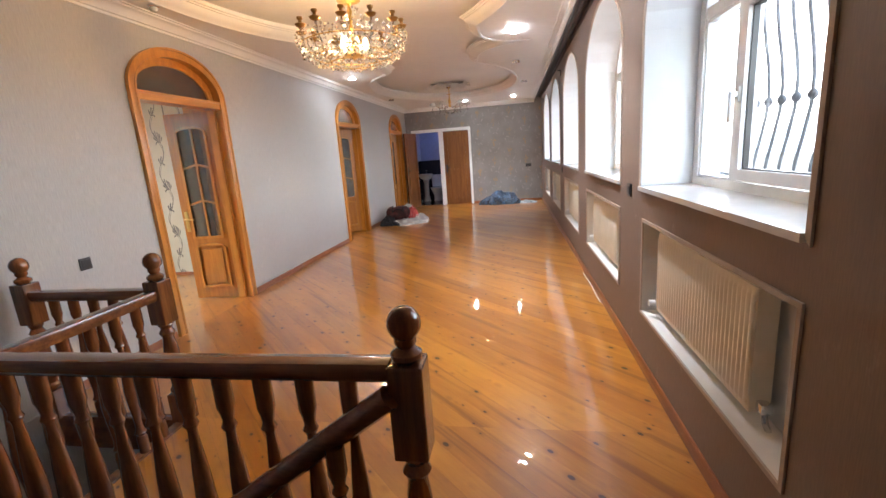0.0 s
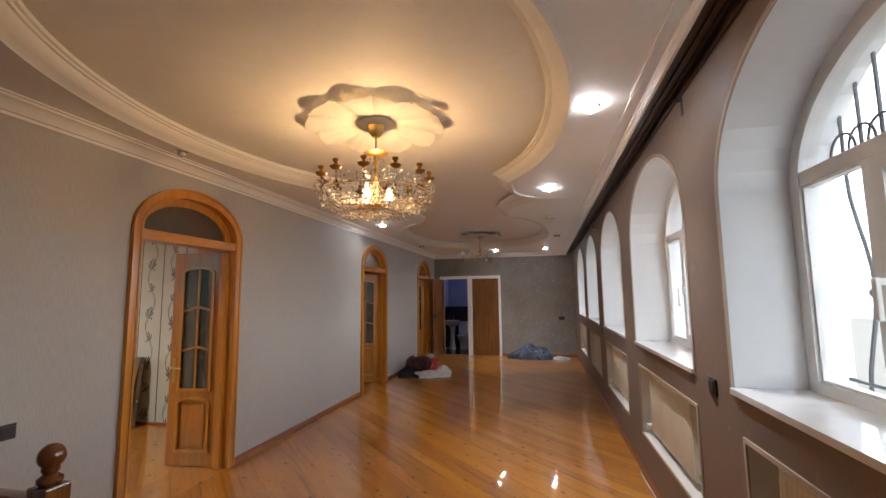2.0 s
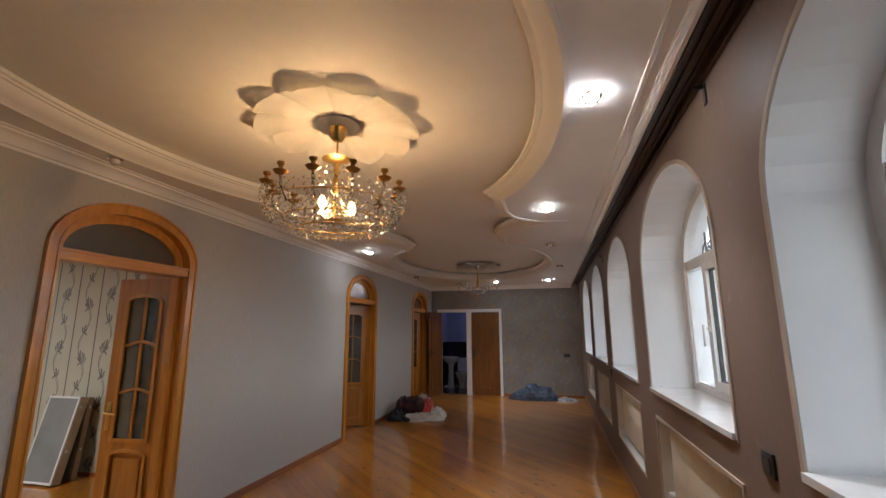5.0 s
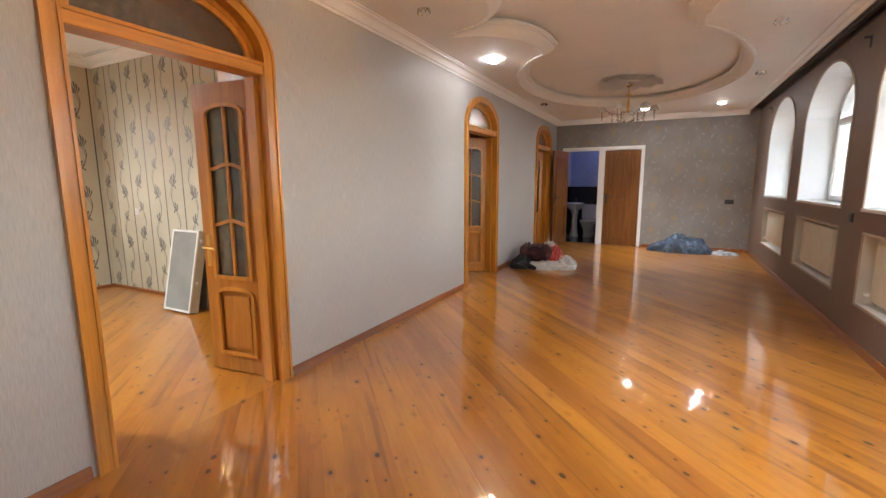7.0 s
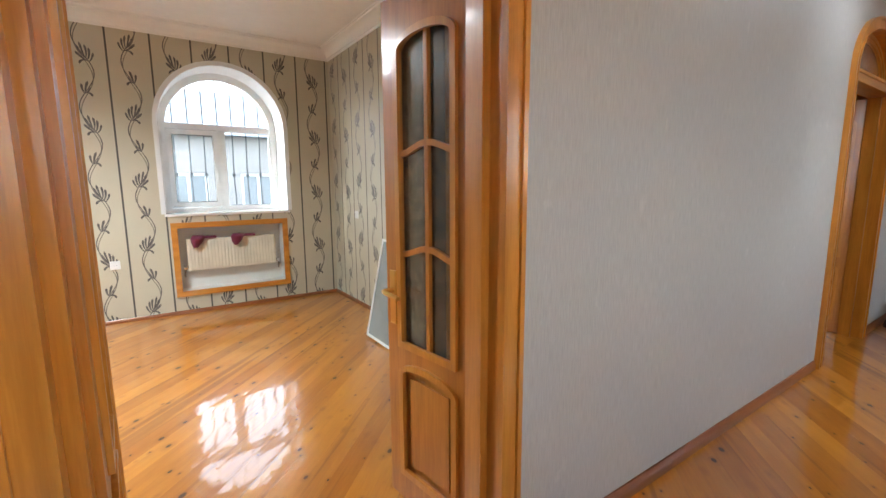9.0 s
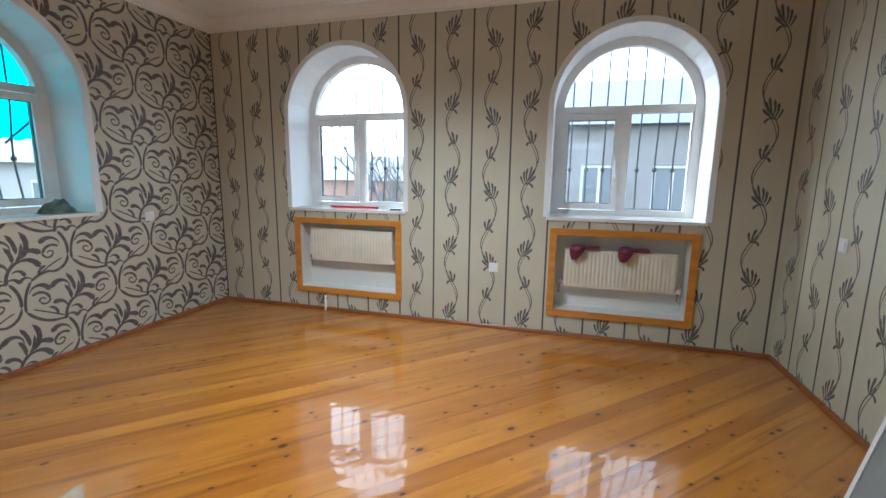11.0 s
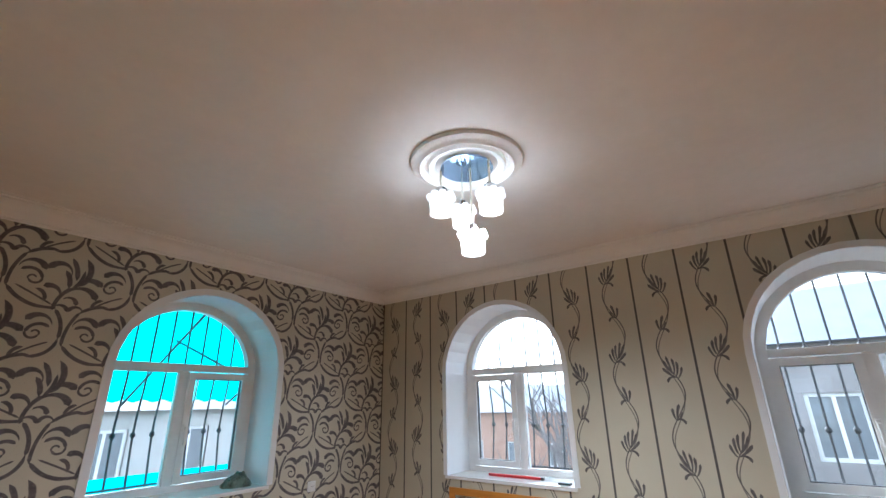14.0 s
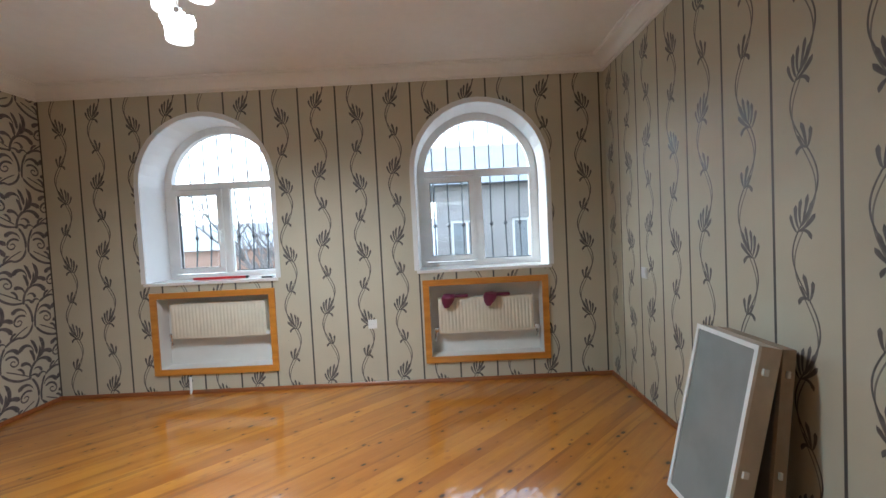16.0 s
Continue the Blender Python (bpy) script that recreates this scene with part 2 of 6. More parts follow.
# scroll paper, in four hundredths of its repeat, from the pair of small hooks: three points of each stroke, half width, swell
SCROLL_STEMS = ((165, -195, 70, -184, 8, -130, 8, 0), (8, -137, 12, -70, 40, -2, 7, 0), (30, -125, 85, -152, 150, -186, 4, 0), (-30, -122, -72, -142, -132, -186, 4, 0))
SCROLL_CURLS = ((26, -62, 66, -26, 104, -58, 10, .5), (34, -70, 85, -66, 100, -95, 7, 0), (100, -88, 82, -112, 62, -98, 5, 0), (62, -102, 69, -84, 83, -93, 4, 0), (88, -132, 118, -148, 120, -178, 9, 0))
SCROLL_CURLS_2 = ((-34, -62, -72, -26, -112, -50, 10, .5), (-40, -70, -88, -66, -104, -95, 7, 0), (-104, -88, -86, -112, -66, -98, 5, 0), (-66, -102, -73, -84, -87, -93, 4, 0), (-95, -146, -122, -160, -128, -186, 9, 0))
SCROLL_HOOKS = ((-50, -4, -28, 17, -2, -7, 7, .4), (46, -6, 24, 16, 2, -6, 7, .4), (36, -9, 72, 18, 128, 28, 9, 0), (108, 24, 172, 44, 192, 98, 9, 0), (-46, -6, -38, 42, -4, 88, 8, 0), (-24, 40, 4, 48, 19, 22, 8, .4), (-40, 33, -52, 82, -91, 80, 9, .5), (-20, 60, 40, 90, 79, 50, 11, .5), (-2, 80, 50, 128, 90, 108, 11, .5))
SCROLL_TUFT = ((192, 90, 190, 146, 161, 200, 8, 0), (-10, 78, 12, 110, 22, 165, 9, 0), (-20, 126, -45, 177, -89, 148, 10, .5), (2, 118, -3, 160, -28, 206, 12, 0), (5, 95, 40, 150, 18, 213, 15, 0), (-16, 84, -19, 120, -38, 153, 12, 0))


def damask_paper(name, ground, ink):
    """Cream paper with dark acanthus tufts on scrolling stems, in a half drop."""
    unit = 0.66 / 400
    m = Mat(name, ground, 0.62)
    x, y, z = m.position()
    across, up = (x + 3.586) * (-1 / unit), (z - 0.956) * (1 / unit)
    marks = None
    for strokes, foot, centre in ((SCROLL_STEMS + SCROLL_CURLS + SCROLL_CURLS_2, -202, 20), (SCROLL_HOOKS, -30, 60), (SCROLL_TUFT, 30, 60)):
        row = ((up - foot) / 200).floor()
        v = up - row * 200
        u = ((across + row * 200 - centre) / 400 + 20.5).fract() * 400 - (200 - centre)
        for x0, y0, x1, y1, x2, y2, half, swell in strokes:
            f = arc_mark(u, v, (x0, y0), (x1, y1), (x2, y2), half * (0.72 if swell or half > 8.5 else 0.86), swell * 1.5, 1.5 if half > 8.5 and not swell else 3.0)
            marks = f if marks is None else marks.max(f)
    w = m.where()
    cloth = m.noise(m.vec((x + y) * 1.0, z * 1.0), 260.0, 2)
    fray = m.noise(m.vec((x + y) * 60.0, z * 60.0), 1.0, 3).step(0.25, 0.5)
    marks = marks * (fray * 0.15 + 0.85)
    base = m.mix(m.noise(w, 2.0, 3).step(0.3, 0.7), tuple(c * 0.95 for c in ground), tuple(c * 1.04 for c in ground))
    base = m.mix(cloth.step(0.35, 0.65) * 0.18, base, tuple(c * 0.8 for c in ground))
    ink2 = m.mix(m.noise(w, 16.0, 3).step(0.38, 0.62), ink, (ink[0] * 2.3, ink[1] * 2.1, ink[2] * 1.8))
    m.color(m.mix(marks * 0.92, base, ink2))
    m.rough(marks * -0.2 + 0.62)
    m.bump(cloth + marks * 0.6, 0.15, 0.0008)
    return m.m


def hall_paper(name, ground, fleck, scale=1.0, amount=0.3):
    """Plain embossed paper with fine upright threads and faint pale flecks."""
    m = Mat(name, ground, 0.5)
    x, y, z = m.position()
    thread = m.noise(m.vec((x + y) * 220.0, z * 14.0), 1.0, 3, 0.6)
    blot = m.noise(m.where(), 1.1, 4)
    fl = m.noise(m.vec((x + y) * 9.0 * scale, z * 5.0 * scale), 1.0, 4, 0.7).step(0.62, 0.72)
    base = m.mix(thread.step(0.3, 0.7), tuple(c * 0.9 for c in ground), tuple(c * 1.08 for c in ground))
    base = m.mix(blot.step(0.35, 0.7) * 0.3, base, tuple(c * 0.88 for c in ground))
    m.color(m.mix(fl * amount, base, fleck))
    m.rough(fl * -0.15 + 0.52)
    m.bump(thread, 0.25, 0.0008)
    return m.m


def motif_paper(name, ground, inks):
    """Grey paper with a loose repeat of ochre and silver motifs."""
    m = Mat(name, ground, 0.5)
    x, y, z = m.position()
    s, zz = (x + y) / 0.42, z / 0.52
    col = s.floor()
    u = (s.fract() - 0.5) * 0.42
    v = ((zz + (col * 0.5).fract()).fract() - 0.5) * 0.52
    one, two = None, None
    for cu, cv, deg, ln, wd in ((0.0, 0.11, 85, 0.22, 0.06), (0.03, 0.09, 65, 0.16, 0.045), (-0.03, 0.09, 115, 0.16, 0.045), (0.0, 0.02, 92, 0.14, 0.045)):
        f = leafshape(u, v, cu, cv, radians(deg), ln, wd)
        one = f if one is None else one.max(f)
    for cu, cv, deg, ln, wd in ((0.12, -0.10, 60, 0.14, 0.045), (-0.1, -0.14, 110, 0.12, 0.05), (0.02, -0.2, 15, 0.1, 0.045), (0.15, 0.05, 100, 0.12, 0.04), (-0.15, 0.04, 75, 0.12, 0.04), (-0.04, -0.06, 160, 0.1, 0.04), (0.08, -0.2, 130, 0.1, 0.04)):
        f = leafshape(u, v, cu, cv, radians(deg), ln, wd)
        two = f if two is None else two.max(f)
    n = m.noise(m.where(), 18.0, 4)
    base = m.mix(m.noise(m.where(), 3.0, 5).step(0.3, 0.7), tuple(c * 0.92 for c in ground), tuple(c * 1.08 for c in ground))
    base = m.mix(one * n.step(0.36, 0.62) * 0.75, base, inks[0])
    m.color(m.mix(two * n.step(0.36, 0.62) * 0.55, base, inks[1]))
    m.bump(n, 0.2, 0.001)
    return m.m


M_CEIL = plaster("white_ceiling_paint", (0.86, 0.84, 0.81), 0.03, 0.6, 0.06)
M_TRIM = plaster("white_plaster_moulding", (0.87, 0.855, 0.83), 0.02, 0.5, 0.05)
M_REVEAL = plaster("white_reveal_paint", (0.8, 0.81, 0.82), 0.02, 0.55, 0.06)
M_PVC = glossy("white_plastic", (0.82, 0.82, 0.81), 0.25)
M_SILL = glossy("glossy_white_sill", (0.8, 0.79, 0.77), 0.12)
M_HALL_L = hall_paper("pale_grey_paper", (0.475, 0.45, 0.425), (0.64, 0.60, 0.54), 1.0, 0.22)
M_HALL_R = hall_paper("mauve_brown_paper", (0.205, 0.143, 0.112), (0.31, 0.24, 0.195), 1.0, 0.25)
M_HALL_END = motif_paper("grey_motif_paper", (0.265, 0.238, 0.218), ((0.42, 0.26, 0.12), (0.42, 0.385, 0.35)))
M_VINE = vine_paper("vine_stripe_paper", (0.545, 0.50, 0.385), (0.04, 0.034, 0.038))
M_DAMASK = damask_paper("scroll_paper", (0.57, 0.53, 0.425), (0.036, 0.03, 0.044))
M_FLOOR = floor_wood()
M_SUB = plaster("dark_subfloor", (0.05, 0.025, 0.01))
M_OAK = wood("varnished_oak", (0.47, 0.175, 0.022), (0.65, 0.275, 0.042), "z")
M_OAK_H = wood("varnished_oak_across", (0.47, 0.175, 0.022), (0.65, 0.275, 0.042), "y")
M_LEAF = wood("door_leaf_wood", (0.37, 0.125, 0.015), (0.54, 0.205, 0.03), "z", 0.3, 1.0, False, 0.4)
M_BROWN = wood("brown_door_wood", (0.17, 0.062, 0.018), (0.29, 0.115, 0.035), "z")
M_WALNUT = wood("dark_turned_wood", (0.095, 0.029, 0.010), (0.24, 0.075, 0.021), "z", 0.18, 1.0, False, 0.6)
M_WALNUT_X = wood("dark_rail_wood", (0.11, 0.034, 0.011), (0.27, 0.085, 0.023), "x", 0.16, 1.0, False, 0.6)
M_SKIRT = wood("reddish_skirting", (0.20, 0.06, 0.018), (0.33, 0.11, 0.03), "y", 0.3)
M_RAD = glossy("cream_enamel", (0.74, 0.68, 0.55), 0.3)
M_NICHE = plaster("niche_paint", (0.72, 0.70, 0.66), 0.04)
M_BRASS = glossy("polished_brass", (0.70, 0.45, 0.15), 0.3, 1.0)
M_BRONZE = glossy("dark_bronze", (0.30, 0.17, 0.06), 0.35, 1.0)
M_BEAD = plaster("beige_bead", (0.46, 0.37, 0.30), 0.05)
# black iron greyed a little: window glare on the bars is in the colour
M_BLACKMETAL = glossy("glare_lightened_iron", (0.085, 0.09, 0.10), 0.5, 0.6)
M_BLACKPL = glossy("dark_grey_plastic", (0.045, 0.042, 0.042), 0.35)
M_CHROME = glossy("chrome", (0.75, 0.76, 0.78), 0.12, 1.0)


def glass(name, tint=(1, 1, 1), rough=0.0):
    m = Mat(name, tint, rough, Transmission_Weight=1.0, IOR=1.45)
    return m.m


def pane_glass():
    """Thin clear pane: lets light straight through and mirrors a little."""
    m = bpy.data.materials.new("clear_pane")
    m.use_nodes = True
    t = m.node_tree
    t.nodes.remove(t.nodes["Principled BSDF"])
    a, b, mx, lw, fr = (t.nodes.new("ShaderNode" + k) for k in ("BsdfTransparent", "BsdfGlossy", "MixShader", "LayerWeight", "MapRange"))
    a.inputs[0].default_value = (0.95, 0.97, 0.97, 1)
    b.inputs["Roughness"].default_value = 0.02
    lw.inputs[0].default_value = 0.12
    fr.inputs[3].default_value, fr.inputs[4].default_value = 0.03, 0.5
    for x, y in ((lw.outputs["Facing"], fr.inputs[0]), (fr.outputs[0], mx.inputs[0]), (a.outputs[0], mx.inputs[1]), (b.outputs[0], mx.inputs[2]), (mx.outputs[0], t.nodes["Material Output"].inputs[0])):
        t.links.new(x, y)
    return m


def frosted(name, tint, rough=0.25):
    m = Mat(name, tint, rough, Transmission_Weight=0.75, IOR=1.3)
    n = m.noise(m.where(), 26.0, 4, 0.7)
    m.color(m.mix(n.step(0.35, 0.65), tuple(c * 0.55 for c in tint), tint))
    m.bump(n, 0.5, 0.003)
    return m.m


def glow(name, color, strength):
    m = Mat(name, color, 0.4)
    m.b.inputs["Emission Color"].default_value = (*color, 1)
    m.b.inputs["Emission Strength"].default_value = strength
    return m.m


M_PANE = pane_glass()
M_FROST = frosted("patterned_door_glass", (0.42, 0.40, 0.34))
M_CRYSTAL = glass("cut_crystal", (1.0, 0.97, 0.9))
M_BULB = glow("warm_bulb", (1.0, 0.72, 0.38), 4.0)
M_SPOT = glow("cool_spot_lamp", (0.88, 0.94, 1.0), 40.0)
M_SHADE = glow("lit_glass_shade", (1.0, 0.98, 0.95), 0.42)


# ---- building helpers ----
def part(name, bm, material, parent=None, label="", smooth=False):
    """Link a bmesh as one mesh object, under parent if there is one."""
    bmesh.ops.recalc_face_normals(bm, faces=bm.faces)
    me = bpy.data.meshes.new(name)
    bm.to_mesh(me)
    bm.free()
    if smooth:
        me.polygons.foreach_set("use_smooth", [True] * len(me.polygons))
        me.set_sharp_from_angle(angle=radians(38))
    me.materials.append(material)
    o = new(name, me)
    if parent:
        up, at = parent, Matrix.Identity(4)
        while up:
            at = up.matrix_basis @ at
            up = up.parent
        me.transform(at.inverted())
        o.parent = parent
    if label:
        o["label"] = label
    return o


def thing(name, at, label, category, group="", kind=""):
    o = new(name)
    o.empty_display_size = 0.1
    o.matrix_basis = Matrix.Translation(at)
    return tagged(o, label, category, group, kind)


def setting(name, bm, material, label="", smooth=False, category=""):
    o = part(name, bm, material, None, "", smooth)
    return tagged(o, label, category or name.split("_")[0], "", "structure")


def box(bm, a, b, bevel=0.0, M=None):
    x0, y0, z0 = (min(p, q) for p, q in zip(a, b))
    x1, y1, z1 = (max(p, q) for p, q in zip(a, b))
    v = [bm.verts.new(M(x, y, z) if M else (x, y, z)) for x in (x0, x1) for y in (y0, y1) for z in (z0, z1)]
    fs = [bm.faces.new([v[i] for i in q]) for q in ((0, 1, 3, 2), (4, 6, 7, 5), (0, 4, 5, 1), (2, 3, 7, 6), (0, 2, 6, 4), (1, 5, 7, 3))]
    if bevel:
        es = list({e for f in fs for e in f.edges})
        bmesh.ops.bevel(bm, geom=es, offset=bevel, segments=2, affect="EDGES", profile=0.6)
    return bm


def boxes(*items, bevel=0.0, M=None):
    bm = bmesh.new()
    for a, b in items:
        box(bm, a, b, bevel, M)
    return bm


def lathe(profile, n=16, at=(0, 0, 0), bm=None):
    """Turn a profile of (radius, height) about the z axis."""
    bm = bm or bmesh.new()
    rings = []
    for r, z in profile:
        rings.append([bm.verts.new((at[0] + r * math.cos(2 * math.pi * i / n), at[1] + r * math.sin(2 * math.pi * i / n), at[2] + z)) for i in range(n)])
    for a, b in zip(rings, rings[1:]):
        for i in range(n):
            bm.faces.new((a[i], a[(i + 1) % n], b[(i + 1) % n], b[i]))
    for r in (rings[0], rings[-1]):
        bm.faces.new(r)
    return bm


def tube(points, r, n=8, bm=None, taper=1.0):
    bm = bm or bmesh.new()
    pts = [Vector(p) for p in points]
    rings = []
    for i, p in enumerate(pts):
        d = (pts[min(i + 1, len(pts) - 1)] - pts[max(i - 1, 0)]).normalized()
        a = d.orthogonal().normalized() if abs(d.z) > 0.95 else d.cross(Vector((0, 0, 1))).normalized()
        b = d.cross(a)
        q = r * (1 + (taper - 1) * i / max(1, len(pts) - 1))
        rings.append([bm.verts.new(p + (a * math.cos(2 * math.pi * k / n) + b * math.sin(2 * math.pi * k / n)) * q) for k in range(n)])
    for a, b in zip(rings, rings[1:]):
        for k in range(n):
            bm.faces.new((a[k], a[(k + 1) % n], b[(k + 1) % n], b[k]))
    bm.faces.new(rings[0])
    bm.faces.new(rings[-1])
    return bm


def sweep(path, profile, closed=False, bm=None):
    """Sweep a profile of (inward, height) along a plan path of (x, y): inward is to the path's left."""
    bm = bm or bmesh.new()
    n = len(path)
    rings = []
    for i in range(n):
        p = Vector(path[i])
        a = Vector(path[i - 1]) if (i or closed) else p
        b = Vector(path[(i + 1) % n]) if (i < n - 1 or closed) else p
        d1, d2 = (p - a), (b - p)
        d1 = d1.normalized() if d1.length else d2.normalized()
        d2 = d2.normalized() if d2.length else d1
        n1, n2 = Vector((-d1.y, d1.x)), Vector((-d2.y, d2.x))
        m = n1 + n2
        m = m / max(0.55, m.dot(n1)) if m.length > 1e-6 else n1
        rings.append([bm.verts.new((p.x + m.x * o, p.y + m.y * o, z)) for o, z in profile])
    for a, b in (list(zip(rings, rings[1:])) + ([(rings[-1], rings[0])] if closed else [])):
        for k in range(len(profile) - 1):
            bm.faces.new((a[k], a[k + 1], b[k + 1], b[k]))
    return bm


def on_x(c, s):
    """Wall plane x = c: along it y, out of the room s."""
    return lambda u, v, z: (c + s * v, u, z)


def on_y(c, s):
    return lambda u, v, z: (u, c + s * v, z)


def hole(u0, u1, z0, spring, rise=0.0, depth=None):
    return dict(u0=u0, u1=u1, z0=z0, spring=spring, rise=rise, depth=depth)


def top_of(h, u):
    if not h["rise"]:
        return h["spring"]
    c, w = (h["u0"] + h["u1"]) / 2, (h["u1"] - h["u0"]) / 2
    return h["spring"] + h["rise"] * math.sqrt(max(0.0, 1 - ((u - c) / w) ** 2))


ARC = 18


def contour(h, grow=0.0, foot=None):
    """The outline of an opening from its foot up, over and down; grow widens it."""
    u0, u1 = h["u0"] - grow, h["u1"] + grow
    z0 = h["z0"] - grow if foot is None else foot
    if not h["rise"]:
        return [(u0, z0), (u0, h["spring"] + grow), (u1, h["spring"] + grow), (u1, z0)]
    c, w = (u0 + u1) / 2, (u1 - u0) / 2
    arc = [(c - w * math.cos(math.pi * i / ARC), h["spring"] + (h["rise"] + grow) * math.sin(math.pi * i / ARC)) for i in range(ARC + 1)]
    return [(u0, z0)] + arc + [(u1, z0)]


def wall_face(bm, M, v, u0, u1, z0, z1, holes):
    us = {u0, u1}
    for h in holes:
        c, w = (h["u0"] + h["u1"]) / 2, (h["u1"] - h["u0"]) / 2
        us |= {c - w * math.cos(math.pi * i / ARC) for i in range(ARC + 1)} if h["rise"] else {h["u0"], h["u1"]}
    us = sorted(round(u, 5) for u in us if u0 - 1e-6 <= u <= u1 + 1e-6)
    for a, b in zip(us, us[1:]):
        if b - a < 1e-4:
            continue
        cuts = sorted(((h["z0"], top_of(h, a), top_of(h, b)) for h in holes if h["u0"] - 1e-4 <= a and b <= h["u1"] + 1e-4), key=lambda q: q[0])
        la = lb = z0
        for q0, qa, qb in cuts + [(z1, z1, z1)]:
            if q0 - min(la, lb) > 1e-5:
                bm.faces.new([bm.verts.new(M(u, v, z)) for u, z in ((a, la), (b, lb), (b, q0), (a, q0))])
            la, lb = qa, qb


def reveal(bm, M, h, v0, v1, floor=True, back=False):
    c = contour(h)
    c = c + [c[0]] if floor else c
    for (ua, za), (ub, zb) in zip(c, c[1:]):
        bm.faces.new([bm.verts.new(M(*q)) for q in ((ua, v0, za), (ub, v0, zb), (ub, v1, zb), (ua, v1, za))])
    if back:
        bm.faces.new([bm.verts.new(M(u, v1, z)) for u, z in contour(h)])
    return bm


def band(inner, outer, v0, v1, M, closed=False, bm=None):
    """A flat strip between two outlines, from v0 to v1 in depth."""
    bm = bm or bmesh.new()
    n = len(inner)
    P = [[bm.verts.new(M(u, v, z)) for u, z in o] for o in (inner, outer) for v in (v0, v1)]
    i0, i1, o0, o1 = P
    rng = range(n) if closed else range(n - 1)
    for k in rng:
        j = (k + 1) % n
        for q in ((i0[k], o0[k], o0[j], i0[j]), (i1[k], i1[j], o1[j], o1[k]), (i0[k], i0[j], i1[j], i1[k]), (o0[k], o1[k], o1[j], o0[j])):
            bm.faces.new(q)
    if not closed:
        for k in (0, n - 1):
            bm.faces.new((i0[k], i1[k], o1[k], o0[k]))
    return bm


# ---- plan ----
HX0, HX1, HY0, HY1 = -2.85, 0.86, -1.7, 11.96
RX0, RX1, RY0, RY1 = -7.09, -3.27, -0.18, 5.0
H_LOW, H_HIGH, R_CEIL = 2.69, 2.82, 2.89
TOP = 3.05
HALL_WINDOWS = [hole(0.98 + 2.07 * i, 2.53 + 2.07 * i, 1.12, 2.0, 0.54) for i in range(5)]
HALL_NICHES = [hole(0.98 + 2.07 * i, 2.45 + 2.07 * i, 0.36, 0.92, 0, 0.14) for i in range(5)]
HALL_DOORS = [hole(2.93 + d, 3.95 + d, 0.0, 2.09, 0.31) for d in (0.0, 4.12, 7.4)]
END_DOORS = [hole(-2.60, -1.93, 0.0, 2.03), hole(-1.81, -1.10, 0.0, 2.03)]
WEST_WINDOWS = [hole(0.71, 1.92, 1.04, 1.96, 0.60), hole(3.25, 4.445, 1.04, 1.96, 0.60)]
WEST_NICHES = [hole(0.79, 1.84, 0.24, 0.90, 0, 0.16), hole(3.33, 4.37, 0.24, 0.90, 0, 0.16)]
SOUTH_WINDOW = hole(-5.79, -4.565, 1.06, 1.96, 0.57)


def wall(name, M, thick, u0, u1, holes, material, label, z0=0.0, z1=TOP, outer=None):
    bm = bmesh.new()
    wall_face(bm, M, 0.0, u0, u1, z0, z1, holes)
    inner = setting(name, bm, material, label, category="wall")
    bm = bmesh.new()
    wall_face(bm, M, thick, u0, u1, z0, z1, [h for h in holes if h["depth"] is None])
    for a, b in (((u0, 0), (u0, thick)), ((u1, 0), (u1, thick))):
        bm.faces.new([bm.verts.new(M(*q)) for q in ((a[0], 0, z0), (b[0], thick, z0), (b[0], thick, z1), (a[0], 0, z1))])
    o = part("wall_back", bm, outer or M_HALL_L, inner)
    return inner


E_X = on_x(HX1, 1)
W_H = on_x(HX0, -1)
E_END = on_y(HY1, 1)
R_W = on_x(RX0, -1)
R_S = on_y(RY0, -1)
R_N = on_y(RY1, 1)
M_OUT = plaster("yellow_render", (0.55, 0.47, 0.30), 0.08)
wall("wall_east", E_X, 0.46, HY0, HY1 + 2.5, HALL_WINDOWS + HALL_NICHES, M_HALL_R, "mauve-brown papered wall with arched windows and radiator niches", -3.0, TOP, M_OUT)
wall("wall_west_hall", W_H, 0.42, HY0, HY1, HALL_DOORS, M_HALL_L, "pale grey papered hall wall with arched doorways", -3.0, TOP, M_VINE)
wall("wall_north_hall", E_END, 0.15, HX0, HX1, END_DOORS, M_HALL_END, "grey wall paper with ochre and silver motifs")
wall("wall_south_hall", on_y(HY0, -1), 0.2, HX0, HX1, [], M_HALL_L, "plain pale grey papered wall behind the stairs", -3.0)
wall("wall_west_room", R_W, 0.46, RY0, RY1, WEST_WINDOWS + WEST_NICHES, M_VINE, "cream wall paper with dark stripes and winding vines", 0.0, TOP, M_OUT)
wall("wall_south_room", R_S, 0.46, RX0, RX1, [SOUTH_WINDOW], M_DAMASK, "cream wall paper with dark acanthus scrolls", 0.0, TOP, M_OUT)
wall("wall_north_room", R_N, 0.2, RX0, RX1, [], M_VINE, "cream wall paper with dark stripes and winding vines")

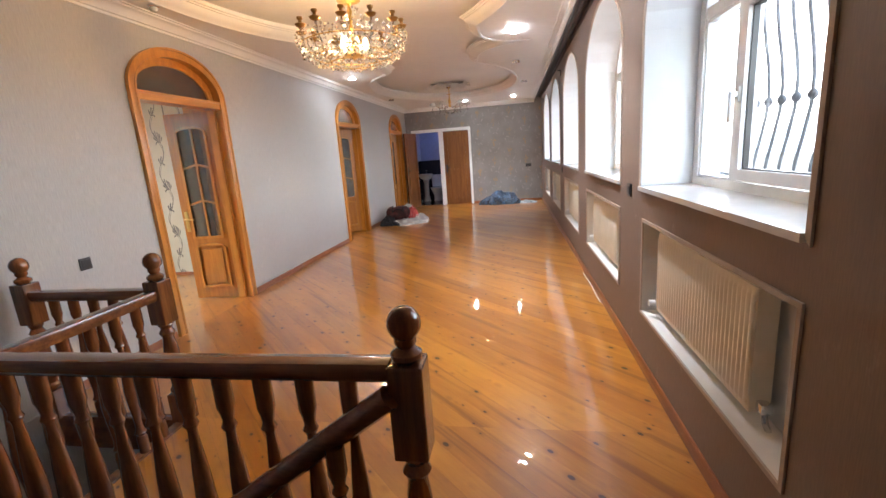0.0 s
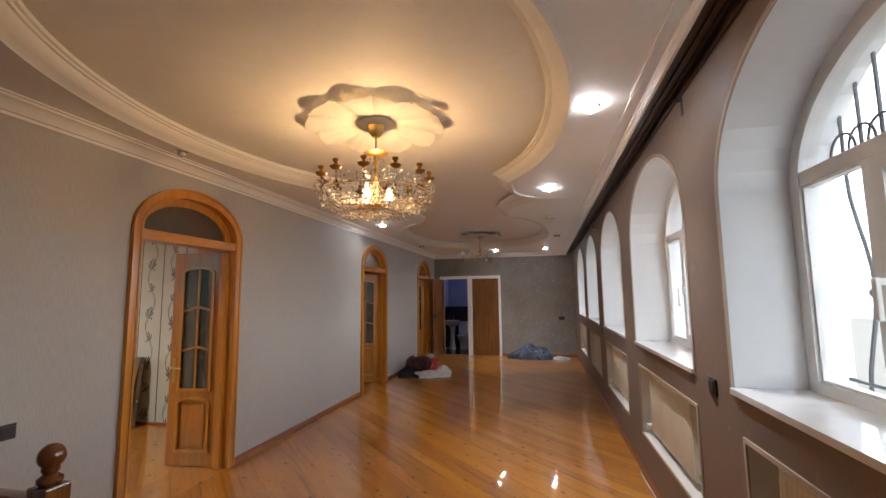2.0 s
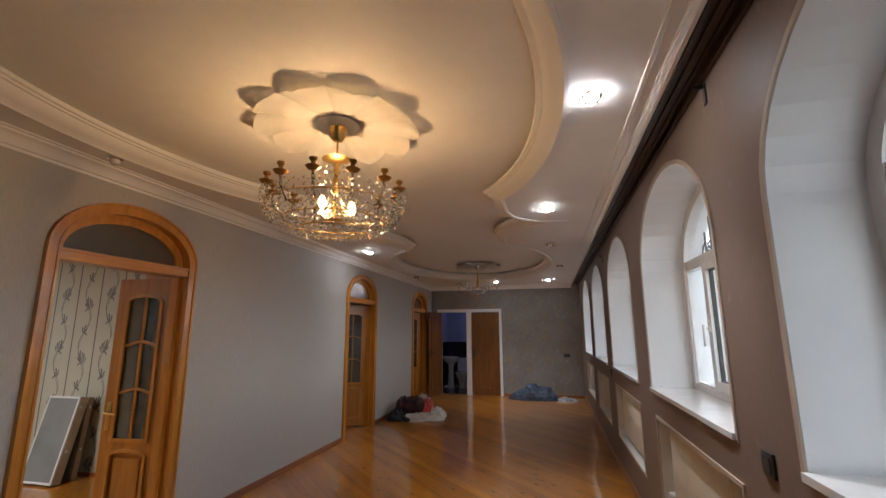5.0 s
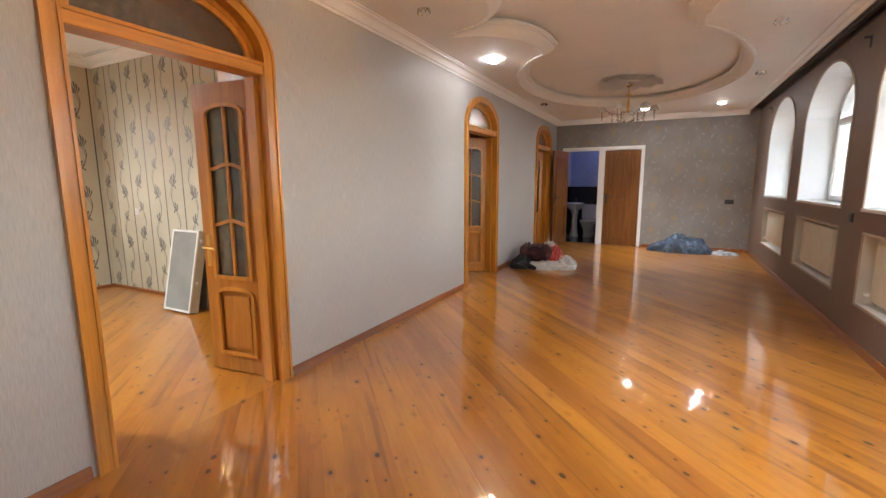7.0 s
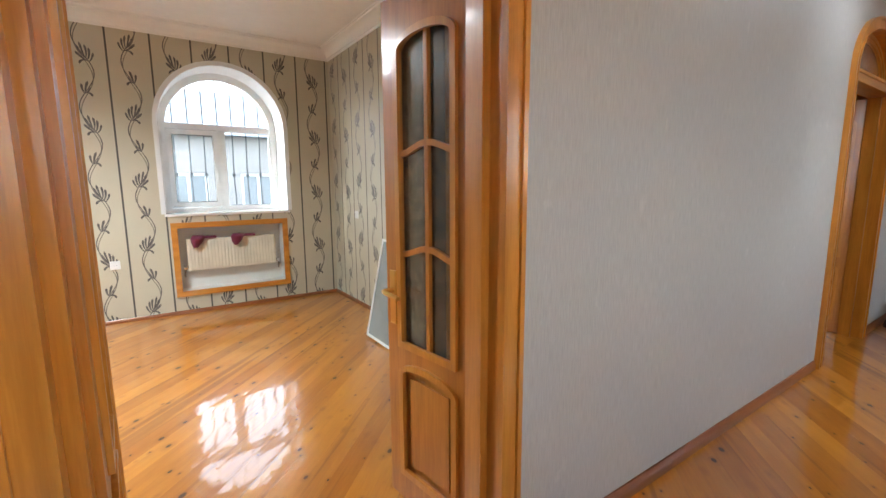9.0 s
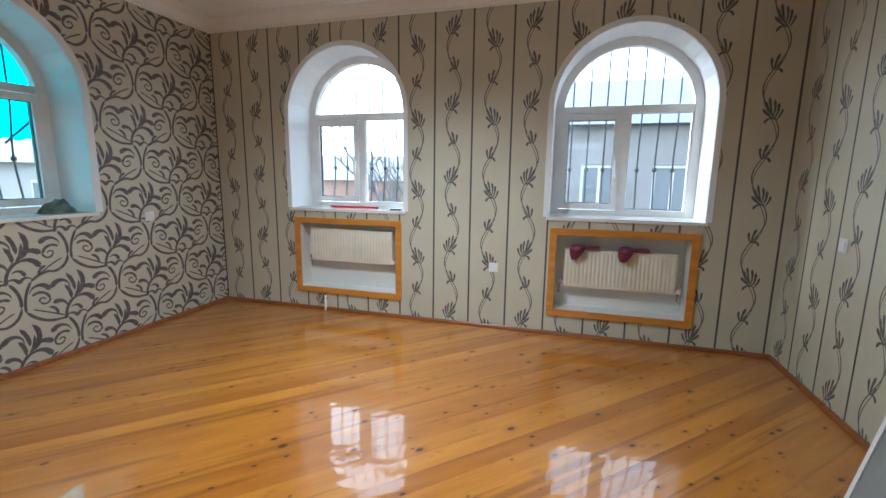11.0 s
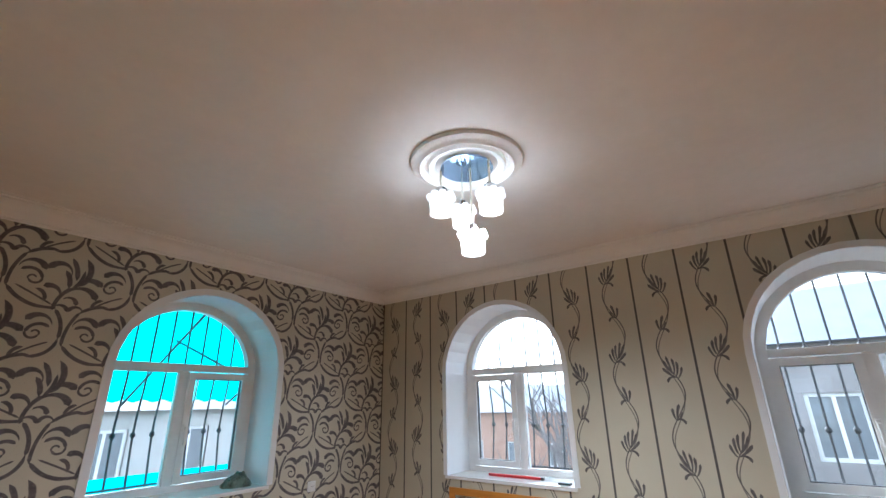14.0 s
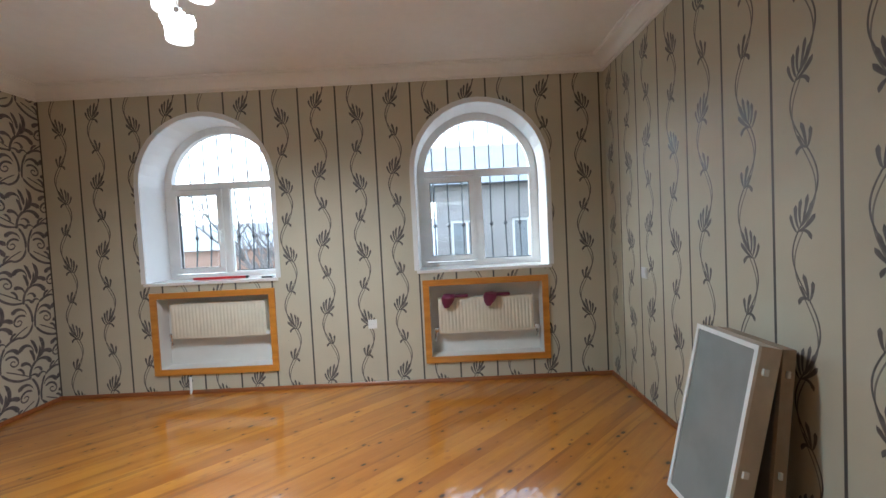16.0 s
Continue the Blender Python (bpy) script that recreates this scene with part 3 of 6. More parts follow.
for i, h in enumerate(HALL_WINDOWS):
    setting("window_reveal", reveal(bmesh.new(), E_X, h, 0.0, 0.46), M_REVEAL, "white painted window reveal", True)
for h in HALL_NICHES:
    setting("niche", reveal(bmesh.new(), E_X, h, 0.0, 0.14, True, True), M_NICHE, "cream painted radiator niche")
for h in WEST_WINDOWS:
    setting("window_reveal", reveal(bmesh.new(), R_W, h, 0.0, 0.46), M_REVEAL, "white painted window reveal", True)
for h in WEST_NICHES:
    setting("niche", reveal(bmesh.new(), R_W, h, 0.0, 0.16, True, True), M_NICHE, "white painted radiator niche")
setting("window_reveal", reveal(bmesh.new(), R_S, SOUTH_WINDOW, 0.0, 0.46), M_REVEAL, "white painted window reveal", True)

# ---- floors ----
WELL = ((HX0, HY0), (-0.22, 0.70))
bm = boxes(((HX0 - 0.42, 1.72, -0.2), (HX1, HY1 + 0.15, -0.016)), ((-1.80, 0.70, -0.2), (HX1, 1.72, -0.016)), ((-0.22, HY0, -0.2), (HX1, 0.70, -0.016)), ((RX0, RY0, -0.2), (HX0 - 0.42, RY1, -0.016)))
FLOOR = setting("floor", bm, M_SUB, "glossy lacquered pine boards laid diagonally", category="floor")


def clip(poly, nx, ny, d):
    out = []
    for i, p in enumerate(poly):
        q = poly[(i + 1) % len(poly)]
        a, b = p[0] * nx + p[1] * ny - d, q[0] * nx + q[1] * ny - d
        if a <= 0:
            out.append(p)
        if (a < 0) != (b < 0) and abs(a - b) > 1e-9:
            t = a / (a - b)
            out.append((p[0] + (q[0] - p[0]) * t, p[1] + (q[1] - p[1]) * t))
    return out


def lay_boards(width=0.112):
    r = math.sqrt(0.5)
    for x0, y0, x1, y1 in ((HX0, 1.72, HX1, HY1 + 0.15), (-1.80, 0.70, HX1, 1.72), (-0.22, HY0, HX1, 0.70), (RX0, RY0, RX1, RY1), (RX1, 2.93, HX0, 3.95), (RX1, 7.05, HX0, 8.07), (RX1, 10.33, HX0, 11.35)):
        s0, s1 = (x0 + y0) * r, (x1 + y1) * r
        for k in range(math.floor(s0 / width), math.ceil(s1 / width)):
            a, b = k * width + 0.0002, (k + 1) * width - 0.0002
            poly = clip(clip([(x0, y0), (x1, y0), (x1, y1), (x0, y1)], r, r, b), -r, -r, -a)
            if len(poly) < 3:
                continue
            bm = bmesh.new()
            up = [bm.verts.new((x, y, 0.0)) for x, y in poly]
            dn = [bm.verts.new((x, y, -0.015)) for x, y in poly]
            bm.faces.new(up)
            for i in range(len(poly)):
                bm.faces.new((up[i], dn[i], dn[(i + 1) % len(poly)], up[(i + 1) % len(poly)]))
            part("plank", bm, M_FLOOR, FLOOR)


# ---- ceilings ----
def bow(y, cy, r):
    return math.sqrt(max(0.0, r * r - (y - cy) ** 2))


def oval(y, cy, a, below, above):
    q = 1 - ((y - cy) / (below if y < cy else above)) ** 2
    return a * math.sqrt(q) if q > 0 else 0.0


def bay_right(y):
    x = -1.16 + max(oval(y, 2.95, 1.40, 2.0, 2.16), oval(y, 8.45, 1.36, 2.3, 2.02))
    if 4.6 < y <= 4.95:
        x = max(x, -0.24)
    elif 4.95 < y <= 5.47:
        x = 0.32 - bow(y, 4.95, 0.56)
    elif 5.47 < y <= 6.2:
        x = 0.36 - bow(y, 6.2, 0.72)
    elif 6.2 < y < 7.2:
        x = max(x, -0.39)
    return x


def bay_left(y):
    x = -1.16 - max(oval(y, 2.95, 1.39, 2.0, 2.1), oval(y, 8.45, 1.34, 1.95, 2.02))
    if 4.6 < y <= 5.15:
        x = min(x, -1.86)
    elif 5.15 < y <= 5.76:
        x = -2.42 + bow(y, 5.15, 0.56) if y < 5.7 else -2.36
    elif 5.76 < y <= 6.5:
        x = max(-2.42, -2.53 + bow(y, 6.5, 0.72))
    elif 6.5 < y < 7.2:
        x = min(x, -1.81)
    return x


def bay_ys():
    ys = [2.95 - 2.0 * math.cos(math.pi * i / 60) for i in range(44)]
    ys = [y for y in ys if y < 4.4] + [4.4 + 0.04 * i for i in range(72)] + [5.47, 5.49, 5.7, 5.78] + [8.45 - 2.02 * math.cos(math.pi * i / 60) for i in range(61)]
    return sorted({round(y, 3) for y in ys if y <= 7.24 or y > 7.28})


YS = [y for y in bay_ys() if 0.95 <= y <= 10.47]
OUTLINE = [(bay_right(y), y) for y in YS] + [(bay_left(y), y) for y in reversed(YS[1:-1])]
LOW_X1 = 0.69
bm = bmesh.new()
for a, b in zip(YS, YS[1:]):
    for f, w in ((bay_right, LOW_X1), (bay_left, HX0)):
        bm.faces.new([bm.verts.new(p) for p in ((f(a), a, H_LOW), (w, a, H_LOW), (w, b, H_LOW), (f(b), b, H_LOW))])
for a, b in ((HY0, YS[0]), (YS[-1], HY1)):
    bm.faces.new([bm.verts.new(p) for p in ((HX0, a, H_LOW), (LOW_X1, a, H_LOW), (LOW_X1, b, H_LOW), (HX0, b, H_LOW))])
bmesh.ops.remove_doubles(bm, verts=bm.verts, dist=0.001)
setting("ceiling_lower", bm, M_CEIL, "white dropped ceiling round a curved recess", category="ceiling")
setting("ceiling_recess", boxes(((HX0, HY0, H_HIGH), (HX1, HY1, H_HIGH + 0.06))), M_CEIL, "white recessed hall ceiling", category="ceiling")
setting("ceiling_room", boxes(((RX0, RY0, R_CEIL), (RX1, RY1, R_CEIL + 0.06))), M_CEIL, "white room ceiling", category="ceiling")
# unseen slab over everything, added to stop skylight from above
setting("roof_slab", boxes(((RX0 - 0.46, HY0 - 0.2, TOP), (HX1 + 0.46, HY1 + 2.6, TOP + 0.2))), M_SUB, "added unseen slab that shuts out the sky above the ceilings", category="roof")
BAY_PROFILE = [(-0.03, H_LOW - 0.001), (-0.03, H_LOW - 0.012), (-0.005, H_LOW - 0.014), (0.004, H_LOW - 0.004), (0.04, H_LOW + 0.008), (0.075, H_LOW + 0.032), (0.09, H_LOW + 0.056),
               (0.104, H_LOW + 0.058), (0.108, H_LOW + 0.068), (0.124, H_LOW + 0.071), (0.128, H_LOW + 0.082), (0.128, H_LOW + 0.088), (0.06, H_LOW + 0.088), (0.06, H_LOW + 0.131)]
setting("trim_ceiling_recess", sweep(OUTLINE, BAY_PROFILE, True), M_TRIM, "white curved plaster moulding round the ceiling recess", True, "moulding")


def cornice(z, w=0.11, h=0.1):
    return [(0.0, z - h), (0.012, z - h), (0.014, z - h + 0.016), (0.03, z - h + 0.02), (0.045, z - h * 0.55), (0.07, z - h * 0.3), (w - 0.022, z - 0.022), (w - 0.018, z - 0.01), (w, z - 0.008), (w, z)]


setting("trim_cornice_hall", sweep([(LOW_X1, HY1), (HX0, HY1), (HX0, HY0)], cornice(H_LOW)), M_TRIM, "white plaster cornice along the hall", True, "cornice")
setting("trim_cornice_room", sweep([(RX0, RY0), (RX1, RY0), (RX1, RY1), (RX0, RY1)], cornice(R_CEIL, 0.13, 0.12), True), M_TRIM, "white plaster cornice round the room", True, "cornice")
# curtain slot along the window wall: white lip, dark gap behind
setting("trim_curtain_lip", sweep([(LOW_X1, HY0), (LOW_X1, HY1)], [(0.10, H_LOW), (0.10, H_LOW - 0.012), (0.085, H_LOW - 0.012), (0.08, H_LOW - 0.004), (0.035, H_LOW - 0.004), (0.03, H_LOW - 0.02), (0.012, H_LOW - 0.024), (0.006, H_LOW - 0.03), (-0.012, H_LOW - 0.03), (-0.012, H_HIGH)]), M_TRIM, "white ribbed moulding beside the curtain slot", True, "moulding")

rail = thing("curtain_rail", ((LOW_X1 + HX1) / 2, (HY0 + HY1) / 2, H_LOW), "dark brown curtain rail with three tracks in the ceiling slot", "curtain rail")
M_RAIL = wood("dark_brown_rail", (0.022, 0.010, 0.007), (0.06, 0.026, 0.016), "y", 0.35)
part("board", boxes(((LOW_X1 + 0.014, HY0, H_LOW + 0.018), (HX1 - 0.002, HY1, H_LOW + 0.034))), M_RAIL, rail)
for k in range(3):
    part("track", boxes(((LOW_X1 + 0.035 + 0.042 * k, HY0, H_LOW + 0.002), (LOW_X1 + 0.047 + 0.042 * k, HY1, H_LOW + 0.018))), M_RAIL, rail)
part("valance", boxes(((HX1 - 0.022, HY0, H_LOW - 0.03), (HX1 - 0.002, HY1, H_LOW + 0.018)), bevel=0.005), M_RAIL, rail)


# ---- windows ----
def bars_grille(name, h, M, v, n, belly, label):
    g = thing(name, M((h["u0"] + h["u1"]) / 2, v, h["z0"]), label, "window grille", "window grilles")
    step = (h["u1"] - h["u0"]) / n
    for i in range(1, n):
        u = h["u0"] + step * i
        top = top_of(h, u) + 0.05
        pts = []
        for k in range(13):
            z = h["z0"] + 0.02 + (top - h["z0"] - 0.02) * k / 12
            f = (z - h["z0"]) / 0.9
            out = belly * math.sin(math.pi * min(1.0, max(0.0, f))) ** 2 if f < 1 else 0.0
            pts.append(M(u, v + out, z))
        bm = tube(pts, 0.008, 6)
        for z in (h["z0"] + 0.42, h["spring"] + 0.05):
            f = (z - h["z0"]) / 0.9
            out = belly * math.sin(math.pi * f) ** 2 if f < 1 else 0.0
            at = M(u, v + out, z)
            lathe([(0.004, -0.026), (0.017, -0.014), (0.022, 0.0), (0.017, 0.014), (0.004, 0.026)], 8, at, bm)
        part("bar", bm, M_BLACKMETAL, g, smooth=True)
    if v > 0.47:
        for z in (h["z0"] + 0.06, h["spring"] + 0.05):
            for u in (h["u0"] - 0.025, h["u1"] + 0.025):
                part("stay", tube([M(u, 0.452, z), M(u, v + 0.004, z)], 0.008, 6), M_BLACKMETAL, g)
    for z in (h["z0"] + 0.06, h["spring"] + 0.05):
        part("cross_bar", tube([M(h["u0"] - 0.03, v, z), M(h["u1"] + 0.03, v, z)], 0.008, 6), M_BLACKMETAL, g)
    if belly > 0.05:
        for i in range(n - 1):
            c = h["u0"] + step * (i + 1)
            part("ring", tube([M(c + 0.075 * math.sin(a * math.pi / 9), v, h["spring"] + 0.13 + 0.075 * math.cos(a * math.pi / 9)) for a in range(19)], 0.006, 5), M_BLACKMETAL, g)
    return g


def window(name, h, M, depth, grow, transom, label, sill_out=0.02, room=True, mid=None):
    c = mid or (h["u0"] + h["u1"]) / 2
    w = thing(name, M(c, depth, h["z0"]), label, "window", kind="structure")
    fw = 0.07
    out, inn = contour(h, grow, h["z0"] - 0.01), contour(h, grow - fw, h["z0"] + 0.055)
    bm = band(inn, out, depth, depth + 0.07, M, True)
    box(bm, (h["u0"] - grow + fw, depth + 0.004, transom - 0.03), (h["u1"] + grow - fw, depth + 0.066, transom + 0.03), 0.004, M)
    box(bm, (c - 0.035, depth + 0.003, h["z0"] + 0.05), (c + 0.035, depth + 0.067, transom - 0.03), 0.004, M)
    part("window_frame", bm, M_PVC, w, smooth=True)
    a, b = h["u0"] - grow + fw, h["u1"] + grow - fw
    left, right = hole(a + 0.05, c - 0.085, h["z0"] + 0.115, transom - 0.09), hole(c + 0.045, b - 0.012, h["z0"] + 0.067, transom - 0.042)
    sash = part("sash", band(contour(left), contour(left, 0.052), depth - 0.014, depth + 0.05, M, True), M_PVC, w)
    part("sash_bead", band(contour(right), contour(right, 0.012), depth + 0.012, depth + 0.05, M, True), M_PVC, w)
    gask = band(contour(left, -0.006), contour(left, 0.001), depth + 0.006, depth + 0.03, M, True)
    part("gasket", gask, M_BLACKPL, sash)
    hz = h["z0"] + (transom - h["z0"]) * 0.5
    bm = boxes(((c - 0.072, depth - 0.026, hz - 0.035), (c - 0.044, depth - 0.012, hz + 0.035)), bevel=0.004, M=M)
    box(bm, (c - 0.068, depth - 0.05, hz - 0.012), (c - 0.05, depth - 0.024, hz + 0.012), 0.004, M)
    box(bm, (c - 0.07, depth - 0.06, hz - 0.125), (c - 0.048, depth - 0.042, hz + 0.014), 0.006, M)
    part("handle", bm, M_PVC, w)
    for q in (left, right):
        p = part("pane", boxes(((q["u0"] - 0.004, depth + 0.028, q["z0"] - 0.004), (q["u1"] + 0.004, depth + 0.032, q["spring"] + 0.004)), M=M), M_PANE, w)
        p.visible_shadow = False
    bm = bmesh.new()
    arch = [(u, z) for u, z in contour(h, grow - fw + 0.004, transom + 0.026) if z > transom]
    arch = [(h["u0"] - grow + fw, transom + 0.026)] + arch + [(h["u1"] + grow - fw, transom + 0.026)]
    bm.faces.new([bm.verts.new(M(u, depth + 0.03, z)) for u, z in arch])
    p = part("pane", bm, M_PANE, w)
    p.visible_shadow = False
    if sill_out:
        bm = boxes(((h["u0"] - (0.02 if room else 0.0), -sill_out, h["z0"] - 0.016), (h["u1"] + (0.02 if room else 0.0), 0.0, h["z0"] + 0.01)), M=M)
        box(bm, (h["u0"] + 0.001, 0.0, h["z0"] + 0.001), (h["u1"] - 0.001, depth, h["z0"] + 0.01), 0.0, M)
        part("window_sill", bm, M_SILL, w)
    return w


for i, h in enumerate(HALL_WINDOWS):
    window("window_%d" % (i + 1), h, E_X, 0.285, 0.0, 2.03, "white plastic arched window with fanlight in a deep reveal", 0.02, False, h["u1"] - 0.475)
    bars_grille("window_grille", h, E_X, 0.44, 14, 0.055, "black iron grille with bulging bars and rings")
    setting("trim_window", band(contour(h, 0.001), contour(h, 0.024), -0.008, 0.0, E_X), M_BEAD, "thin beige plaster bead round the window", True, "trim")
for i, h in enumerate(WEST_WINDOWS):
    window("window_%d" % (i + 6), h, R_W, 0.36, 0.0, 1.975, "white plastic arched window with fanlight over a radiator niche")
    bars_grille("window_grille", h, R_W, 0.56, 8, 0.05, "black iron grille with plain upright bars")
    setting("trim_window", band(contour(h, 0.001, h["z0"] + 0.011), contour(h, 0.045, h["z0"] + 0.011), -0.01, 0.0, R_W), M_REVEAL, "white plaster band round the arched window", True, "trim")
window("window_8", SOUTH_WINDOW, R_S, 0.36, 0.0, 1.99, "white plastic arched window on the scroll-papered wall")
bars_grille("window_grille", SOUTH_WINDOW, R_S, 0.56, 9, 0.05, "black iron grille with plain upright bars")
setting("trim_window", band(contour(SOUTH_WINDOW, 0.001, 1.071), contour(SOUTH_WINDOW, 0.055, 1.071), -0.01, 0.0, R_S), M_REVEAL, "white plaster band round the arched window", True, "trim")


# ---- radiators ----
def radiator(M, u0, u1, z0, z1, v, label):
    r = thing("radiator", M((u0 + u1) / 2, v, z0), label, "radiator", "panel radiators")
    bm = bmesh.new()
    n = max(8, round((u1 - u0) / 0.033))
    prof = []
    for i in range(n):
        a = u0 + (u1 - u0) * i / n
        b = (u1 - u0) / n
        prof += [(a + b * 0.1, 0.0), (a + b * 0.3, -0.006), (a + b * 0.7, -0.006), (a + b * 0.9, 0.0)]
    cols = [[bm.verts.new(M(u, v + d * k, z)) for z, k in ((z0, 0), (z0 + 0.02, 0), (z0 + 0.03, 1), (z1 - 0.03, 1), (z1 - 0.02, 0), (z1, 0))] for u, d in prof]
    for p, q in zip(cols, cols[1:]):
        for k in range(5):
            bm.faces.new((p[k], q[k], q[k + 1], p[k + 1]))
    part("front_panel", bm, M_RAD, r, smooth=True)
    part("casing", boxes(((u0 - 0.006, v + 0.002, z0 - 0.004), (u1 + 0.006, v + 0.075, z1 + 0.006)), bevel=0.004, M=M), M_RAD, r)
    part("top_grille", boxes(*[((u0 + 0.02 + k * 0.025, v + 0.012, z1 + 0.006), (u0 + 0.034 + k * 0.025, v + 0.065, z1 + 0.009)) for k in range(int((u1 - u0 - 0.04) / 0.025))], M=M), M_RAD, r)
    for u, d in ((u0 - 0.03, -0.012), (u1 + 0.03, 0.012)):
        bm = tube([M(u - d * 3, v + 0.04, z0 + 0.04), M(u, v + 0.04, z0 + 0.035), M(u + d, v + 0.04, z0 - 0.02), M(u + d, v + 0.06, z0 - 0.07)], 0.011, 8)
        box(bm, (u - 0.02, v + 0.02, z0 + 0.012), (u + 0.02, v + 0.06, z0 + 0.05), 0.006, M)
        part("valve", bm, M_CHROME, r, "chrome radiator valve", True)
    bm = tube([M(u1 + 0.03, v + 0.0, z0 + 0.03), M(u1 + 0.03, v - 0.035, z0 + 0.03)], 0.019, 10)
    part("valve_cap", bm, M_PVC, r, "white plastic valve cap", True)
    return r


for i, h in enumerate(HALL_NICHES):
    radiator(E_X, h["u0"] + 0.30, h["u1"] - 0.14, 0.415, 0.875, 0.045, "cream enamelled panel radiator set in a wall niche")
    setting("trim_niche", band(contour(h, 0.001), contour(h, 0.02), -0.008, 0.0, E_X, True), M_BEAD, "narrow beige frame round the radiator niche", False, "trim")
radiator(R_W, 0.88, 1.77, 0.51, 0.835, 0.055, "cream ribbed panel radiator hung in a framed niche")
radiator(R_W, 3.41, 4.29, 0.44, 0.765, 0.055, "cream ribbed panel radiator with two purple clips on top")
for h in WEST_NICHES:
    setting("trim_niche", band(contour(h, 0.001), contour(h, 0.058), -0.018, 0.0, R_W, True), M_OAK_H, "varnished oak frame round the radiator niche", False, "trim")


# ---- doors ----
def leaf_map(hinge, way, back=1):
    d = Vector((*way, 0)).normalized()
    n = Vector((-d.y, d.x, 0)) * back
    return lambda u, v, z: tuple(Vector((hinge[0], hinge[1], 0)) + d * u + n * v + Vector((0, 0, z)))


def glazed_leaf(door, M, width=0.505, height=1.985, handle=True, stile=0.098):
    """A narrow leaf of a double door: arched glazing over a raised panel."""
    t = 0.042
    g = hole(stile, width - stile, 0.70, 1.80, 0.055)
    p = hole(stile, width - stile, 0.145, 0.575, 0.045, 0.01)
    bm = bmesh.new()
    for v in (0.0, t):
        wall_face(bm, M, v, 0.0, width, 0.012, height, [g, p])
    for a, b in (((0, 0.012), (0, height)), ((width, 0.012), (width, height)), ((0, height), (width, height)), ((0, 0.012), (width, 0.012))):
        bm.faces.new([bm.verts.new(M(*q)) for q in ((a[0], 0, a[1]), (b[0], 0, b[1]), (b[0], t, b[1]), (a[0], t, a[1]))])
    reveal(bm, M, g, 0.0, t)
    reveal(bm, M, p, 0.0, 0.014, True, True)
    reveal(bm, M, p, t, t - 0.014, True, True)
    bmesh.ops.remove_doubles(bm, verts=bm.verts, dist=0.0002)
    leaf = part("door_leaf", bm, M_LEAF, door)
    pane = bmesh.new()
    for v in (t / 2 - 0.003, t / 2 + 0.003):
        pane.faces.new([pane.verts.new(M(u, v, z)) for u, z in contour(g)])
    part("pane", pane, M_FROST, leaf, "patterned greyish door glass")
    c = width / 2
    bm = bmesh.new()
    box(bm, (c - 0.011, 0.004, 0.70), (c + 0.011, t - 0.004, 1.853), 0.004, M)
    for zc in (1.06, 1.44):
        for s in (-1, 1):
            pts = [(c + s * q * (c - stile), zc + 0.035 * (1 - math.cos(math.pi * (1 - q))) / 2) for q in (0, 0.25, 0.5, 0.75, 1.0)]
            for (ua, za), (ub, zb) in zip(pts, pts[1:]):
                vs = [bm.verts.new(M(*q)) for q in ((ua, 0.004, za - 0.011), (ub, 0.004, zb - 0.011), (ub, 0.004, zb + 0.011), (ua, 0.004, za + 0.011),
                                                    (ua, t - 0.004, za - 0.011), (ub, t - 0.004, zb - 0.011), (ub, t - 0.004, zb + 0.011), (ua, t - 0.004, za + 0.011))]
                for f in ((0, 1, 2, 3), (4, 7, 6, 5), (0, 4, 5, 1), (3, 2, 6, 7)):
                    bm.faces.new([vs[i] for i in f])
    part("muntin", bm, M_LEAF, leaf)
    # mouldings take the lighter oak, so their highlights are in the colour
    bm = bmesh.new()
    for q in (g, p):
        for v0, v1 in ((-0.014, 0.0), (t, t + 0.014)):
            band(contour(q, -0.012), contour(q, 0.014), v0, v1, M, True, bm)
    part("moulding", bm, M_OAK, leaf)
    bm = bmesh.new()
    for v0, v1 in ((0.004, 0.011), (t - 0.011, t - 0.004)):
        box(bm, (stile + 0.04, v0, 0.185), (width - stile - 0.04, v1, 0.56), 0.0, M)
    part("raised_panel", bm, M_LEAF, leaf)
    for z in (0.28, 1.72):
        part("hinge", boxes(((-0.008, -0.012, z - 0.05), (0.012, 0.004, z + 0.05)), bevel=0.003, M=M), M_BLACKMETAL, leaf)
    if handle:
        bm = boxes(((width - 0.068, -0.008, 0.77), (width - 0.028, 0.0, 0.99)), ((width - 0.068, t, 0.77), (width - 0.028, t + 0.008, 0.99)), bevel=0.003, M=M)
        for s, v in ((-1, -0.008), (1, t + 0.008)):
            tube([M(width - 0.048, v, 0.91), M(width - 0.048, v + s * 0.045, 0.91), M(width - 0.075, v + s * 0.055, 0.912), M(width - 0.155, v + s * 0.052, 0.902)], 0.0095, 8, bm)
        part("handle", bm, M_BRASS, leaf, "polished brass lever handle")
    else:
        part("meeting_strip", tube([M(width + 0.004, t + 0.004, 0.02), M(width + 0.004, t + 0.004, height - 0.01)], 0.014, 8), M_OAK, leaf)


